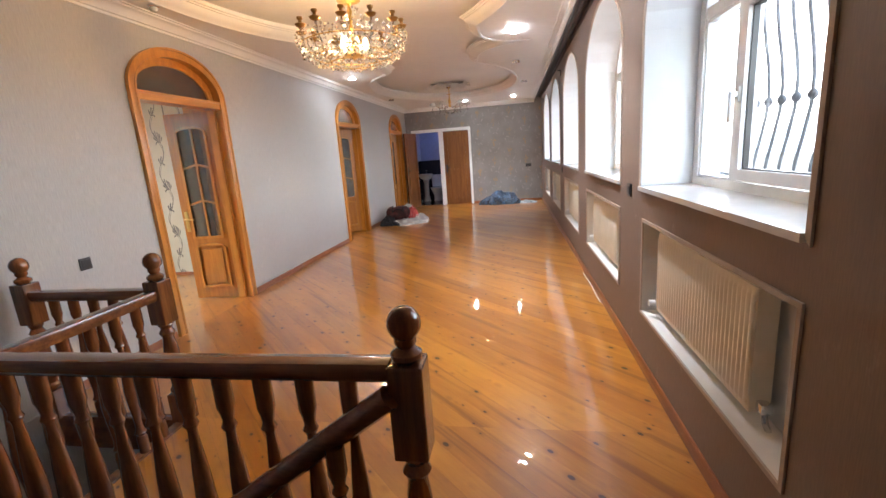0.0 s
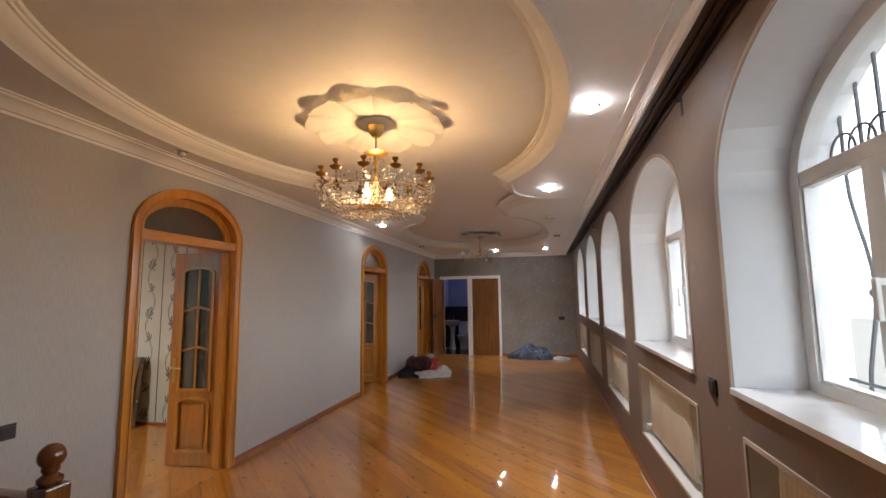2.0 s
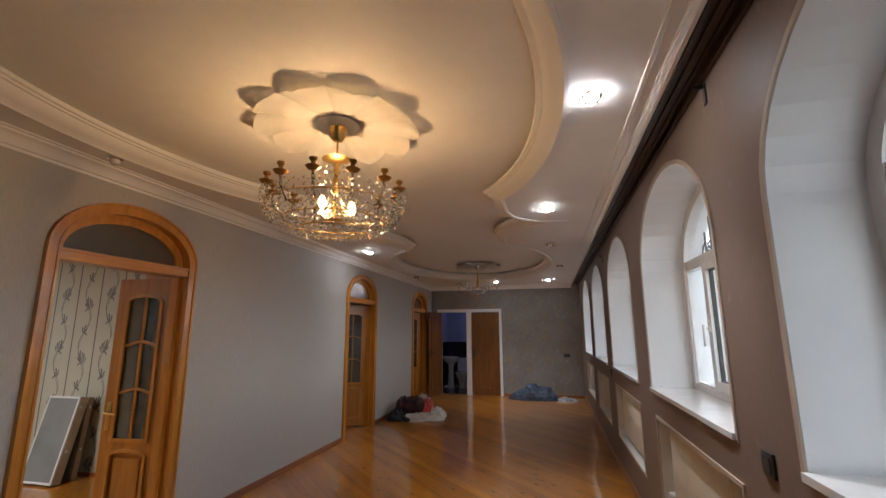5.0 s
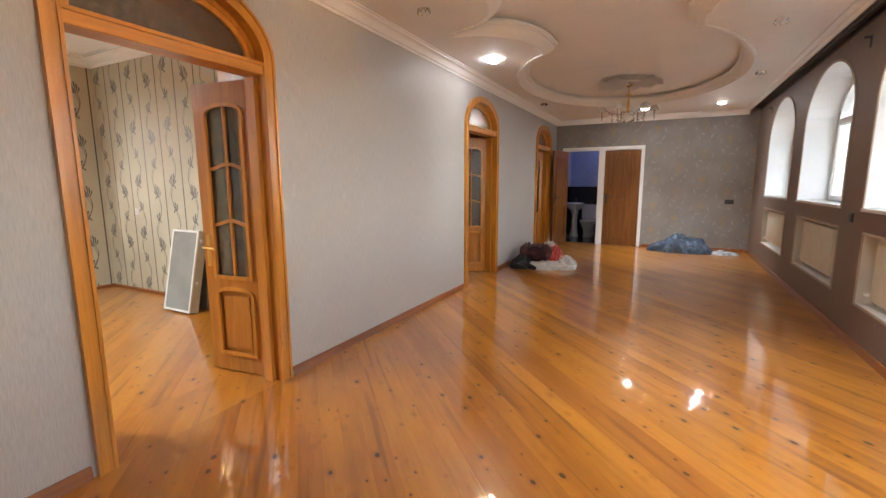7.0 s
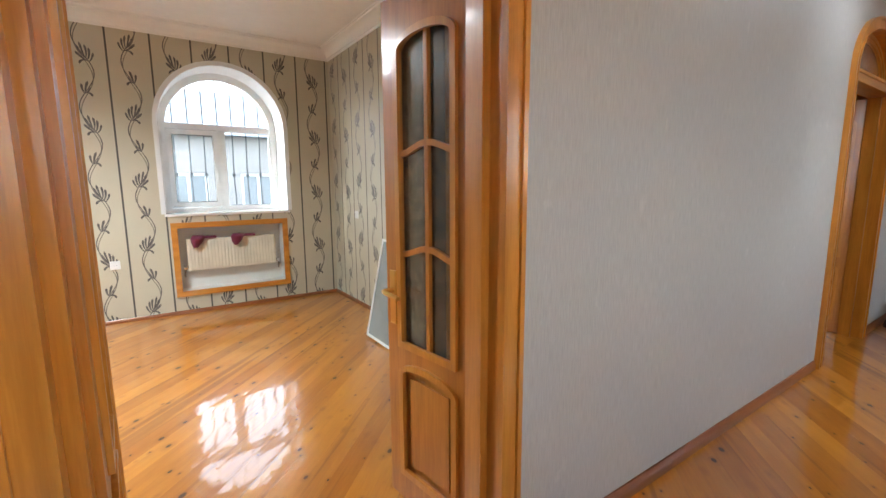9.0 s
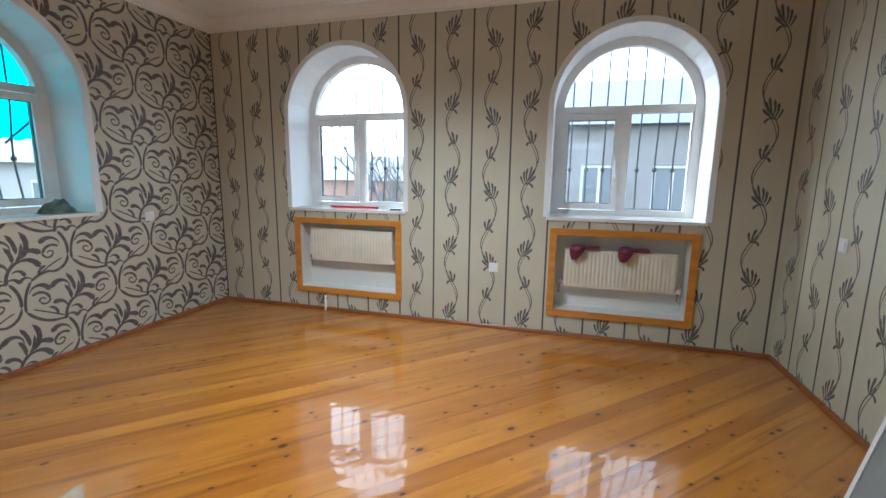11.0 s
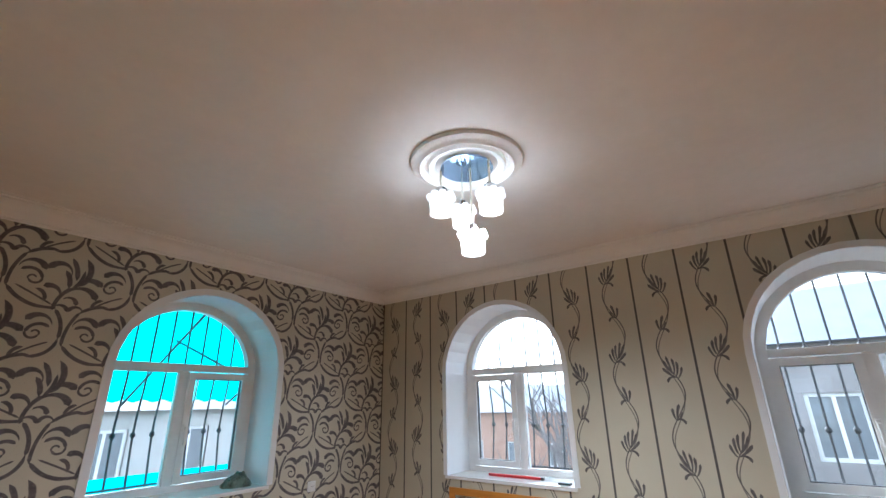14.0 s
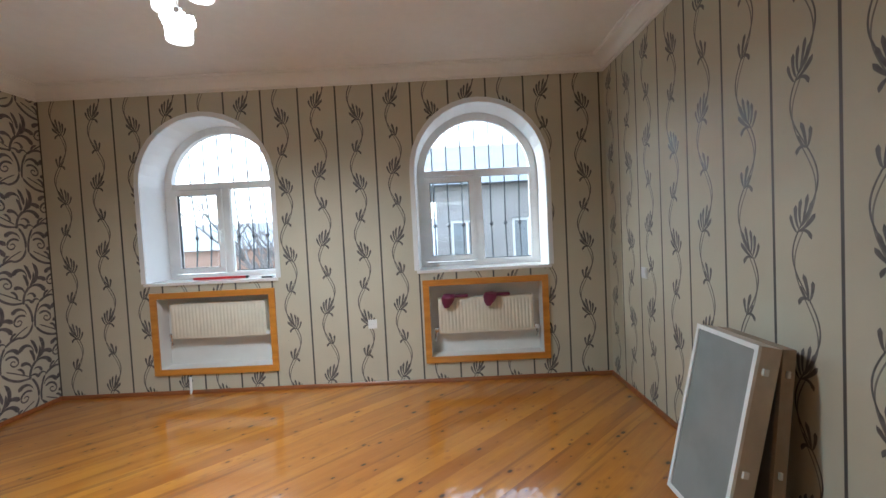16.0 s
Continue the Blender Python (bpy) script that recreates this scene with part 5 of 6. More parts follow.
CH2 = (-1.17, 9.1)
petal_rose((*CH2, H_HIGH), 0.46, "white plaster ceiling rose of curling leaves")
ch = thing("chandelier", (*CH2, H_HIGH - 0.03), "unlit nickel chandelier with glass shades and crystal drops", "chandelier")
x, y = CH2
part("canopy", lathe([(0.012, -0.10), (0.05, -0.07), (0.055, -0.035), (0.04, -0.03)], 18, (x, y, H_HIGH)), M_CHROME, ch, smooth=True)
part("stem", lathe([(0.008, -0.10), (0.008, -0.20), (0.05, -0.205), (0.008, -0.22), (0.018, -0.30), (0.03, -0.36), (0.014, -0.40), (0.04, -0.43), (0.01, -0.46)], 12, (x, y, H_HIGH)), M_BRASS, ch, smooth=True)
M_OPAL = glossy("milky_glass", (0.72, 0.72, 0.70), 0.15)
for i in range(6):
    a = 2 * math.pi * (i + 0.2) / 6
    ca, sa = math.cos(a), math.sin(a)
    part("arm", tube([(x + ca * r, y + sa * r, z) for r, z in ((0.02, 2.40), (0.12, 2.35), (0.24, 2.37), (0.33, 2.42), (0.36, 2.45))], 0.008, 6), M_CHROME, ch, smooth=True)
    part("shade", lathe([(0.012, 0.0), (0.03, -0.005), (0.055, -0.03), (0.065, -0.07), (0.06, -0.072), (0.03, -0.03)], 12, (x + ca * 0.36, y + sa * 0.36, 2.46)), M_OPAL, ch, "milky glass shade", True)
    bm = bmesh.new()
    for k in range(4):
        bead(bm, (x + ca * 0.36, y + sa * 0.36, 2.37 - 0.03 * k), 0.012)
        bead(bm, (x + ca * 0.22, y + sa * 0.22, 2.34 - 0.03 * k), 0.013)
        bead(bm, (x + ca * (0.05 + 0.05 * k), y + sa * (0.05 + 0.05 * k), 2.24 + 0.012 * k), 0.014)
    tagged(part("crystal_drop", bm, M_CRYSTAL, ch, "clear crystal drops"), kind="stuff")

RL = (-5.2, 2.27)
rose = thing("ceiling_rose", (*RL, R_CEIL), "white round plaster ceiling rose with rings", "ceiling rose")
part("disc", lathe([(0.0, -0.02), (0.10, -0.022), (0.115, -0.032), (0.13, -0.022), (0.165, -0.018), (0.18, -0.034), (0.20, -0.038), (0.21, -0.02), (0.225, -0.018), (0.235, -0.036), (0.25, -0.045), (0.265, -0.03), (0.28, -0.028), (0.295, -0.02), (0.298, 0.0)], 48, (*RL, R_CEIL)), M_TRIM, rose, smooth=True)
pl = thing("pendant_lamp", (*RL, R_CEIL - 0.03), "lit pendant lamp with four crown-shaped glass shades on a mirror plate", "pendant lamp")
x, y = RL
M_MIRROR = glossy("blue_mirror_plate", (0.45, 0.62, 0.85), 0.06, 1.0)
part("mirror_plate", lathe([(0.0, -0.03), (0.135, -0.03), (0.14, -0.036), (0.14, -0.045), (0.0, -0.046)], 32, (x, y, R_CEIL)), M_MIRROR, pl, "bluish mirrored ceiling plate", True)
M_SHADE_TOP = glow("bright_clear_glass", (0.92, 0.96, 1.0), 0.16)
M_RODS = glossy("pale_gold_rod", (0.75, 0.70, 0.58), 0.3)
SHADES = ((-0.10, -0.10, 2.62), (0.07, -0.12, 2.64), (0.02, 0.145, 2.595), (0.0, 0.02, 2.415))
for dx, dy, z in SHADES:
    part("rod", tube([(x + dx, y + dy, R_CEIL - 0.04), (x + dx, y + dy, z + 0.09)], 0.006, 8), M_RODS, pl, "pale gold rod", True)
    part("holder", lathe([(0.008, 0.12), (0.03, 0.10), (0.034, 0.07), (0.0, 0.068)], 14, (x + dx, y + dy, z)), M_CHROME, pl, smooth=True)
    bm = bmesh.new()
    n = 24
    lo = [bm.verts.new((x + dx + 0.057 * math.cos(2 * math.pi * i / n), y + dy + 0.057 * math.sin(2 * math.pi * i / n), z - 0.045)) for i in range(n)]
    hi = [bm.verts.new((x + dx + 0.06 * math.cos(2 * math.pi * i / n), y + dy + 0.06 * math.sin(2 * math.pi * i / n), z + 0.035)) for i in range(n)]
    for i in range(n):
        bm.faces.new((lo[i], lo[(i + 1) % n], hi[(i + 1) % n], hi[i]))
    bm.faces.new(lo)
    crown = bmesh.new()
    for i in range(8):
        a = 2 * math.pi * i / 8
        lathe([(0.002, -0.024), (0.015, -0.018), (0.021, 0.0), (0.016, 0.015), (0.002, 0.022)], 8, (x + dx + 0.058 * math.cos(a), y + dy + 0.058 * math.sin(a), z + 0.05), crown)
    part("crown", crown, M_SHADE_TOP, pl, "scalloped clear glass crown", True)
    part("shade", bm, M_SHADE, pl, "glowing crown-shaped glass shade", True)


def spotlight(x, y, lit):
    s = thing("ceiling_spot", (x, y, H_LOW), "lit recessed ceiling spot with crystal rim" if lit else "unlit recessed ceiling spot with crystal rim", "spotlight", "ceiling spots")
    bm = lathe([(0.05, 0.0), (0.05, -0.006), (0.034, -0.012), (0.03, 0.0)], 20, (x, y, H_LOW))
    part("rim", bm, M_CHROME, s, smooth=True)
    part("bulb", lathe([(0.0, -0.032), (0.02, -0.03), (0.032, -0.02), (0.034, -0.008), (0.03, -0.002), (0.0, -0.002)], 16, (x, y, H_LOW)), M_SPOT if lit else M_OPAL, s, smooth=True)
    bm = bmesh.new()
    for i in range(8):
        a = 2 * math.pi * i / 8
        bead(bm, (x + 0.049 * math.cos(a), y + 0.049 * math.sin(a), H_LOW - 0.022), 0.013)
    part("crystal_rim", bm, M_CRYSTAL, s)


for x, y, lit in ((0.378, 2.97, 1), (0.155, 4.98, 1), (-2.37, 6.68, 1), (0.15, 10.9, 1), (-1.03, 11.0, 1), (0.185, 6.69, 0), (-2.36, 5.12, 0), (0.35, 8.7, 0), (-2.55, 9.6, 0)):
    spotlight(x, y, lit)
s = thing("ceiling_spot", (-2.62, 3.03, H_LOW), "loose chrome spot hanging from the ceiling by its clip", "spotlight")
part("rim", lathe([(0.042, 0.0), (0.045, -0.012), (0.03, -0.02), (0.0, -0.02)], 18, (-2.62, 3.03, H_LOW - 0.001)), M_CHROME, s, smooth=True)
part("bulb", lathe([(0.0, -0.05), (0.026, -0.045), (0.032, -0.02), (0.02, -0.018)], 14, (-2.62, 3.03, H_LOW)), M_OPAL, s, smooth=True)


# ---- switches and sockets ----
def plate(M, u, z, label, material, w=0.083, kind="socket", pins=True):
    s = thing("wall_" + kind, M(u, 0, z), label, kind, "wall plates")
    part("frame", boxes(((u - w / 2, -0.011, z - 0.042), (u + w / 2, 0.0, z + 0.042)), bevel=0.004, M=M), material, s)
    if pins:
        part("insert", boxes(((u - 0.03, -0.0145, z - 0.03), (u + 0.03, -0.011, z + 0.03)), bevel=0.003, M=M), material, s)
        for d in (-0.0095, 0.0095):
            part("pin_hole", tube([M(u + d, -0.0152, z), M(u + d, -0.0142, z)], 0.003, 8), M_BLACKMETAL, s)
    else:
        part("rocker", boxes(((u - 0.03, -0.017, z - 0.03), (u + 0.03, -0.011, z + 0.03)), bevel=0.003, M=M), material, s)


plate(E_X, 2.775, 1.085, "dark grey light switch between the windows", M_BLACKPL, kind="switch", pins=False)
plate(E_X, 6.9, 1.04, "dark grey light switch between the windows", M_BLACKPL, kind="switch", pins=False)
plate(W_H, 2.2, 0.835, "dark grey wall socket on pale paper", M_BLACKPL)
plate(E_END, 0.50, 0.97, "dark double wall socket on grey motif paper", M_BLACKPL, 0.15)
plate(R_N, -6.376, 1.01, "white light switch on striped paper", M_PVC, kind="switch", pins=False)
plate(R_W, 2.79, 0.575, "white wall socket on striped paper", M_PVC)
plate(R_S, -6.243, 1.0, "white wall socket on scroll paper", M_PVC)
plate(R_S, -4.07, 0.99, "white double wall socket on scroll paper", M_PVC, 0.115)
for yy, zz in ((2.93, 2.6), (7.0, 2.5), (10.9, 2.5)):
    b = thing("curtain_bracket", (HX1, yy, zz), "small black curtain bracket on the window wall", "bracket", "curtain brackets")
    part("plate", boxes(((yy - 0.014, -0.008, zz - 0.05), (yy + 0.014, 0.0, zz + 0.05)), bevel=0.002, M=E_X), M_BLACKMETAL, b)
    part("arm", boxes(((yy - 0.006, -0.05, zz + 0.03), (yy + 0.006, -0.007, zz + 0.045)), M=E_X), M_BLACKMETAL, b)
# thin, slightly wavy pale line on the floor beside the skirting
cb = thing("cable", (HX1 - 0.02, 6.0, 0.0), "thin pale line lying along the skirting", "cable")
part("wire", tube([(HX1 - 0.03 - 0.006 * math.sin(k * 1.3), 3.6 + 0.14 * k, 0.005) for k in range(8)], 0.004, 6), M_PVC, cb, smooth=True)


# ---- loose things in the hall ----
def cloth_heap(name, at, size, seed, material, parent=None, folds=5.0, low=0.0):
    """A crumpled heap: a dome of cloth with folds, its hem on the floor."""
    bm = bmesh.new()
    n, rings = 44, 16
    verts = []
    for k in range(rings + 1):
        s = k / rings
        row = []
        for i in range(n):
            a = 2 * math.pi * i / n
            c = Vector((math.cos(a) * s, math.sin(a) * s, seed))
            w = 1 + 0.22 * noise.noise(c * 2.2 + Vector((seed * 3.1, 0, 0)))
            h = math.cos(s * math.pi / 2) ** 0.55
            h *= 1 + 0.45 * noise.noise(c * folds) + 0.22 * noise.noise(c * folds * 2.6)
            row.append(bm.verts.new((at[0] + size[0] * s * w * math.cos(a), at[1] + size[1] * s * w * math.sin(a), at[2] + max(low, size[2] * h) if k < rings else at[2])))
        verts.append(row)
    for a, b in zip(verts, verts[1:]):
        for i in range(n):
            bm.faces.new((a[i], a[(i + 1) % n], b[(i + 1) % n], b[i]))
    bm.faces.new(verts[-1])
    bmesh.ops.remove_doubles(bm, verts=bm.verts, dist=0.0005)
    return part(name, bm, material, parent, smooth=False)


def crumple(name, a, b, rough, split, scale):
    m = Mat(name, a, rough)
    n = m.noise(m.where(), scale, 4, 0.65)
    m.color(m.mix(n.step(split - 0.05, split + 0.05), a, b))
    m.bump(m.noise(m.where(), scale * 2.5, 4, 0.7), 0.6, 0.01)
    return m.m


M_SACK = crumple("off_white_sacking", (0.62, 0.58, 0.52), (0.5, 0.46, 0.42), 0.7, 0.5, 9.0)
M_BLACKCLOTH = crumple("black_cloth", (0.012, 0.010, 0.012), (0.05, 0.02, 0.02), 0.75, 0.6, 8.0)
M_MAROON = crumple("maroon_cloth", (0.10, 0.018, 0.016), (0.05, 0.012, 0.012), 0.7, 0.5, 9.0)
M_REDBAG = crumple("red_white_bag", (0.5, 0.05, 0.035), (0.65, 0.5, 0.45), 0.45, 0.62, 12.0)
bn = thing("sack", (-2.2, 9.0, 0.0), "flattened off-white woven sack spread under a bundle", "sack")
cloth_heap("sacking", (-2.24, 8.98, 0.0), (0.44, 0.40, 0.09), 2.0, M_SACK, bn, 4.0)
cloth_heap("raised_hem", (-2.02, 9.12, 0.02), (0.2, 0.24, 0.13), 4.4, M_SACK, bn, 3.0)
cloth_heap("back_fold", (-2.30, 9.28, 0.05), (0.22, 0.12, 0.29), 7.7, M_SACK, bn, 3.0)


def holdall(at, length, r, turn, label):
    """A slumped barrel bag lying on its side, with end seams, a strap and two handles."""
    bag = thing("holdall", at, label, "bag")
    R = Matrix.Translation(at) @ Matrix.Rotation(radians(turn), 4, "Z")
    bm = bmesh.new()
    n, rings = 28, 18
    rows = []
    for k in range(rings + 1):
        s = k / rings
        fill = min(1.0, 2.2 * math.sqrt(max(0.0, math.sin(math.pi * min(1.0, max(0.0, 0.04 + 0.92 * s))))) * 0.55 + 0.1)
        row = []
        for i in range(n):
            a = 2 * math.pi * i / n
            c = Vector((s * 4, math.cos(a), math.sin(a)))
            q = r * fill * (1 + 0.16 * noise.noise(c * 1.7) + 0.07 * noise.noise(c * 4.5))
            row.append(bm.verts.new(R @ Vector((length * (s - 0.5), q * 1.15 * math.cos(a), max(0.0, r * 0.85 + q * 0.95 * math.sin(a))))))
        rows.append(row)
    for p, q in zip(rows, rows[1:]):
        for i in range(n):
            bm.faces.new((p[i], p[(i + 1) % n], q[(i + 1) % n], q[i]))
    bm.faces.new(rows[0])
    bm.faces.new(rows[-1])
    part("body", bm, M_MAROON, bag, smooth=True)
    for s in (-0.22, 0.22):
        loop = [R @ Vector((length * s, r * 1.2 * math.cos(a), r * 0.85 + r * 1.08 * math.sin(a))) for a in (0.2 + 0.25 * k for k in range(12))]
        part("strap", tube(loop, 0.012, 6), M_BLACKCLOTH, bag, "black webbing strap", True)
    part("handle", tube([R @ Vector((length * (-0.22 + 0.44 * k / 8), -r * 1.05, r * 1.2 + 0.06 * math.sin(math.pi * k / 8))) for k in range(9)], 0.011, 6), M_BLACKCLOTH, bag, "black webbing handle", True)
    return bag


holdall((-2.45, 8.98, 0.07), 0.52, 0.155, 12, "slumped maroon holdall with black straps on a sack")
bn = thing("clothes_bundle", (-2.62, 8.75, 0.0), "dark bundle of clothes beside the wall", "clothes bundle")
cloth_heap("dark_cloth", (-2.63, 8.78, 0.0), (0.18, 0.26, 0.17), 5.0, M_BLACKCLOTH, bn)
bn = thing("carrier_bag", (-2.17, 9.15, 0.08), "crumpled red and white carrier bag on the bundle", "bag")
cloth_heap("bag_body", (-2.16, 9.08, 0.06), (0.15, 0.17, 0.25), 11.0, M_REDBAG, bn, 4.0)


def shoe(at, turn, label):
    bn = thing("shoe", at, label, "shoe", "shoes by the bundle")
    R = Matrix.Translation(at) @ Matrix.Rotation(radians(turn), 4, "Z")
    bm = bmesh.new()
    rows = []
    for q in range(9):
        s = q / 8
        w, hgt = 0.035 + 0.012 * math.sin(s * 3.1), 0.09 - 0.05 * s ** 1.3 if s < 0.95 else 0.03
        rows.append([bm.verts.new(R @ Vector((0.25 * s - 0.12, w * math.cos(math.pi * i / 7), 0.012 + hgt * math.sin(math.pi * i / 7)))) for i in range(8)])
    for p, q in zip(rows, rows[1:]):
        for i in range(7):
            bm.faces.new((p[i], p[i + 1], q[i + 1], q[i]))
    bm.faces.new(rows[0])
    bm.faces.new(rows[-1])
    part("upper", bm, M_BLACKCLOTH, bn, smooth=True)
    part("sole", boxes(((-0.125, -0.038, 0.0), (0.14, 0.038, 0.014)), bevel=0.005, M=lambda u, v, z: tuple(R @ Vector((u, v, z)))), M_BLACKPL, bn)


shoe((-2.60, 8.52, 0.0), 8, "black shoe beside the bundle")
shoe((-2.45, 8.60, 0.0), -24, "black shoe beside the bundle")


def film_plastic(name, tint):
    m = Mat(name, tint, 0.12, Transmission_Weight=0.55, IOR=1.35)
    n = m.noise(m.where(), 9.0, 5, 0.7)
    m.color(m.mix(n.step(0.4, 0.62), tint, tuple(min(1, c * 2.2) for c in tint)))
    m.bump(m.noise(m.where(), 5.0, 4, 0.6), 0.8, 0.02)
    return m.m


M_BLUEBAG = film_plastic("blue_grey_plastic_film", (0.085, 0.115, 0.165))
M_CLEARBAG = film_plastic("clear_plastic_film", (0.42, 0.42, 0.42))
bg = thing("plastic_bag", (-0.2, 11.6, 0.0), "bulging blue-grey plastic bag lying by the wall", "plastic bag")
cloth_heap("bag_body", (-0.26, 11.58, 0.0), (0.58, 0.28, 0.29), 3.7, M_BLUEBAG, bg, 2.2)
cloth_heap("bag_tail", (0.42, 11.55, 0.0), (0.28, 0.17, 0.06), 6.4, M_CLEARBAG, bg, 3.2)


# ---- loose things in the room ----
def mesh_screen(name, base, width, height, depth, lean, label, front, side, group):
    """An upright boxed frame with mesh, leaning back by lean metres."""
    s = thing(name, base, label, "screen", group)
    d = Vector((0, lean, math.sqrt(max(0.01, height ** 2 - lean ** 2)))).normalized()
    n = Vector((0, d.z, -d.y))
    o = Vector(base)
    M = lambda u, v, z: tuple(o + Vector((u, 0, 0)) + n * v + d * z)
    lift = depth * abs(n.z) + 0.001
    o = o + Vector((0, 0, lift))
    inn = hole(0.022, width - 0.022, 0.022, height - 0.022)
    out = hole(0.0, width, 0.0, height)
    part("frame", band(contour(inn), contour(out), 0.0, 0.014, M, True), front, s)
    part("box_side", band(contour(hole(0.008, width - 0.008, 0.008, height - 0.008)), contour(hole(0.001, width - 0.001, 0.001, height - 0.001)), 0.014, depth, M, True), side, s)
    part("mesh", boxes(((0.018, 0.006, 0.018), (width - 0.018, 0.009, height - 0.018)), M=M), M_NET, s, "fine grey mesh")
    part("back", boxes(((0.009, depth - 0.012, 0.009), (width - 0.009, depth - 0.006, height - 0.009)), M=M), M_BACK, s)
    for z in (height * 0.35, height * 0.86):
        part("clip", boxes(((width - 0.001, depth * 0.3, z), (width + 0.012, depth * 0.55, z + 0.03)), bevel=0.003, M=M), M_PVC, s)
    return s


def net():
    m = Mat("grey_mesh", (0.22, 0.23, 0.22), 0.6)
    x, y, z = m.position()
    weave = ((x * 1600.0).sin() * (z * 1600.0).sin()).step(-0.2, 0.2)
    broad = m.noise(m.where(), 3.0, 3)
    c = m.mix(weave * 0.35, (0.20, 0.21, 0.20), (0.28, 0.29, 0.28))
    m.color(m.mix(broad.step(0.4, 0.65) * 0.35, c, (0.34, 0.34, 0.33)))
    return m.m


M_NET = net()
M_BACK = plaster("dark_back_board", (0.03, 0.032, 0.04))
M_BEIGE = plaster("beige_box_side", (0.56, 0.50, 0.43), 0.12)
M_DUSTY = plaster("dusty_brown_edge", (0.33, 0.26, 0.19), 0.15)
mesh_screen("window_screen", (-5.32, 4.60, 0.0), 0.44, 0.86, 0.10, 0.18, "white framed box with grey mesh leaning on the wall", M_PVC, M_BEIGE, "leaning screens")
mesh_screen("window_screen", (-5.31, 4.80, 0.0), 0.43, 0.84, 0.055, 0.08, "dusty framed mesh box leaning behind another", M_DUSTY, M_DUSTY, "leaning screens")
M_RED = glossy("red_plastic", (0.55, 0.02, 0.025), 0.3)
r = thing("red_strip", (RX0 - 0.1, 1.3, 1.05), "red plastic spirit level lying on the window sill", "spirit level")
part("body", boxes(((1.05, 0.16, 1.05), (1.56, 0.185, 1.072)), bevel=0.004, M=R_W), M_RED, r)
part("end_cap", boxes(((1.56, 0.158, 1.05), (1.585, 0.187, 1.074)), bevel=0.003, M=R_W), M_BLACKPL, r)
r = thing("phone_box", (RX0 - 0.08, 1.8, 1.05), "small dark object lying on the window sill", "small box")
part("body", boxes(((1.76, 0.05, 1.05), (1.86, 0.10, 1.066)), bevel=0.004, M=R_W), M_BLACKPL, r)
M_PURPLE = glossy("purple_plastic", (0.16, 0.02, 0.06), 0.5)
for u in (3.50, 3.89):
    c = thing("purple_cloth", (RX0 - 0.1, u, 0.76), "purple cloth hanging over the radiator top", "cloth", "cloths on the radiator")
    bm = lathe([(0.0, -0.085), (0.022, -0.075), (0.05, -0.03), (0.066, 0.02), (0.056, 0.045), (0.0, 0.055)], 14, (RX0 - 0.028, u, 0.765))
    for v in bm.verts:
        v.co += Vector((0.3 * (v.co.x - RX0 + 0.028) - 0.0, 0.25 * (v.co.z - 0.765), 0.012 * noise.noise(v.co * 40)))
    part("drape", bm, M_PURPLE, c, smooth=True)
    part("fold", boxes(((u + 0.02, 0.03, 0.776), (u + 0.19, 0.12, 0.80)), bevel=0.01, M=R_W), M_PURPLE, c)
M_GREENBAG = film_plastic("grey_green_film", (0.12, 0.15, 0.12))
g = thing("plastic_wrap", (-5.68, RY0 - 0.16, 1.07), "crumpled grey-green plastic wrap on the window sill", "plastic wrap")
cloth_heap("film", (-5.63, RY0 - 0.17, 1.071), (0.12, 0.10, 0.09), 9.1, M_GREENBAG, g, 3.0)
pp = thing("pipe_stub", (RX0, 1.06, 0.06), "short white pipe stub under the radiator niche", "pipe")
part("pipe", tube([(RX0 + 0.012, 1.06, 0.0), (RX0 + 0.012, 1.06, 0.16)], 0.012, 8), M_PVC, pp, smooth=True)


# ---- outside ----
M_GROUND = plaster("damp_ground", (0.11, 0.105, 0.09), 0.3, 0.9)
setting("ground", boxes(((-300, -300, -3.6), (300, 300, -3.5))), M_GROUND, "damp grey-brown ground around the house", category="ground")


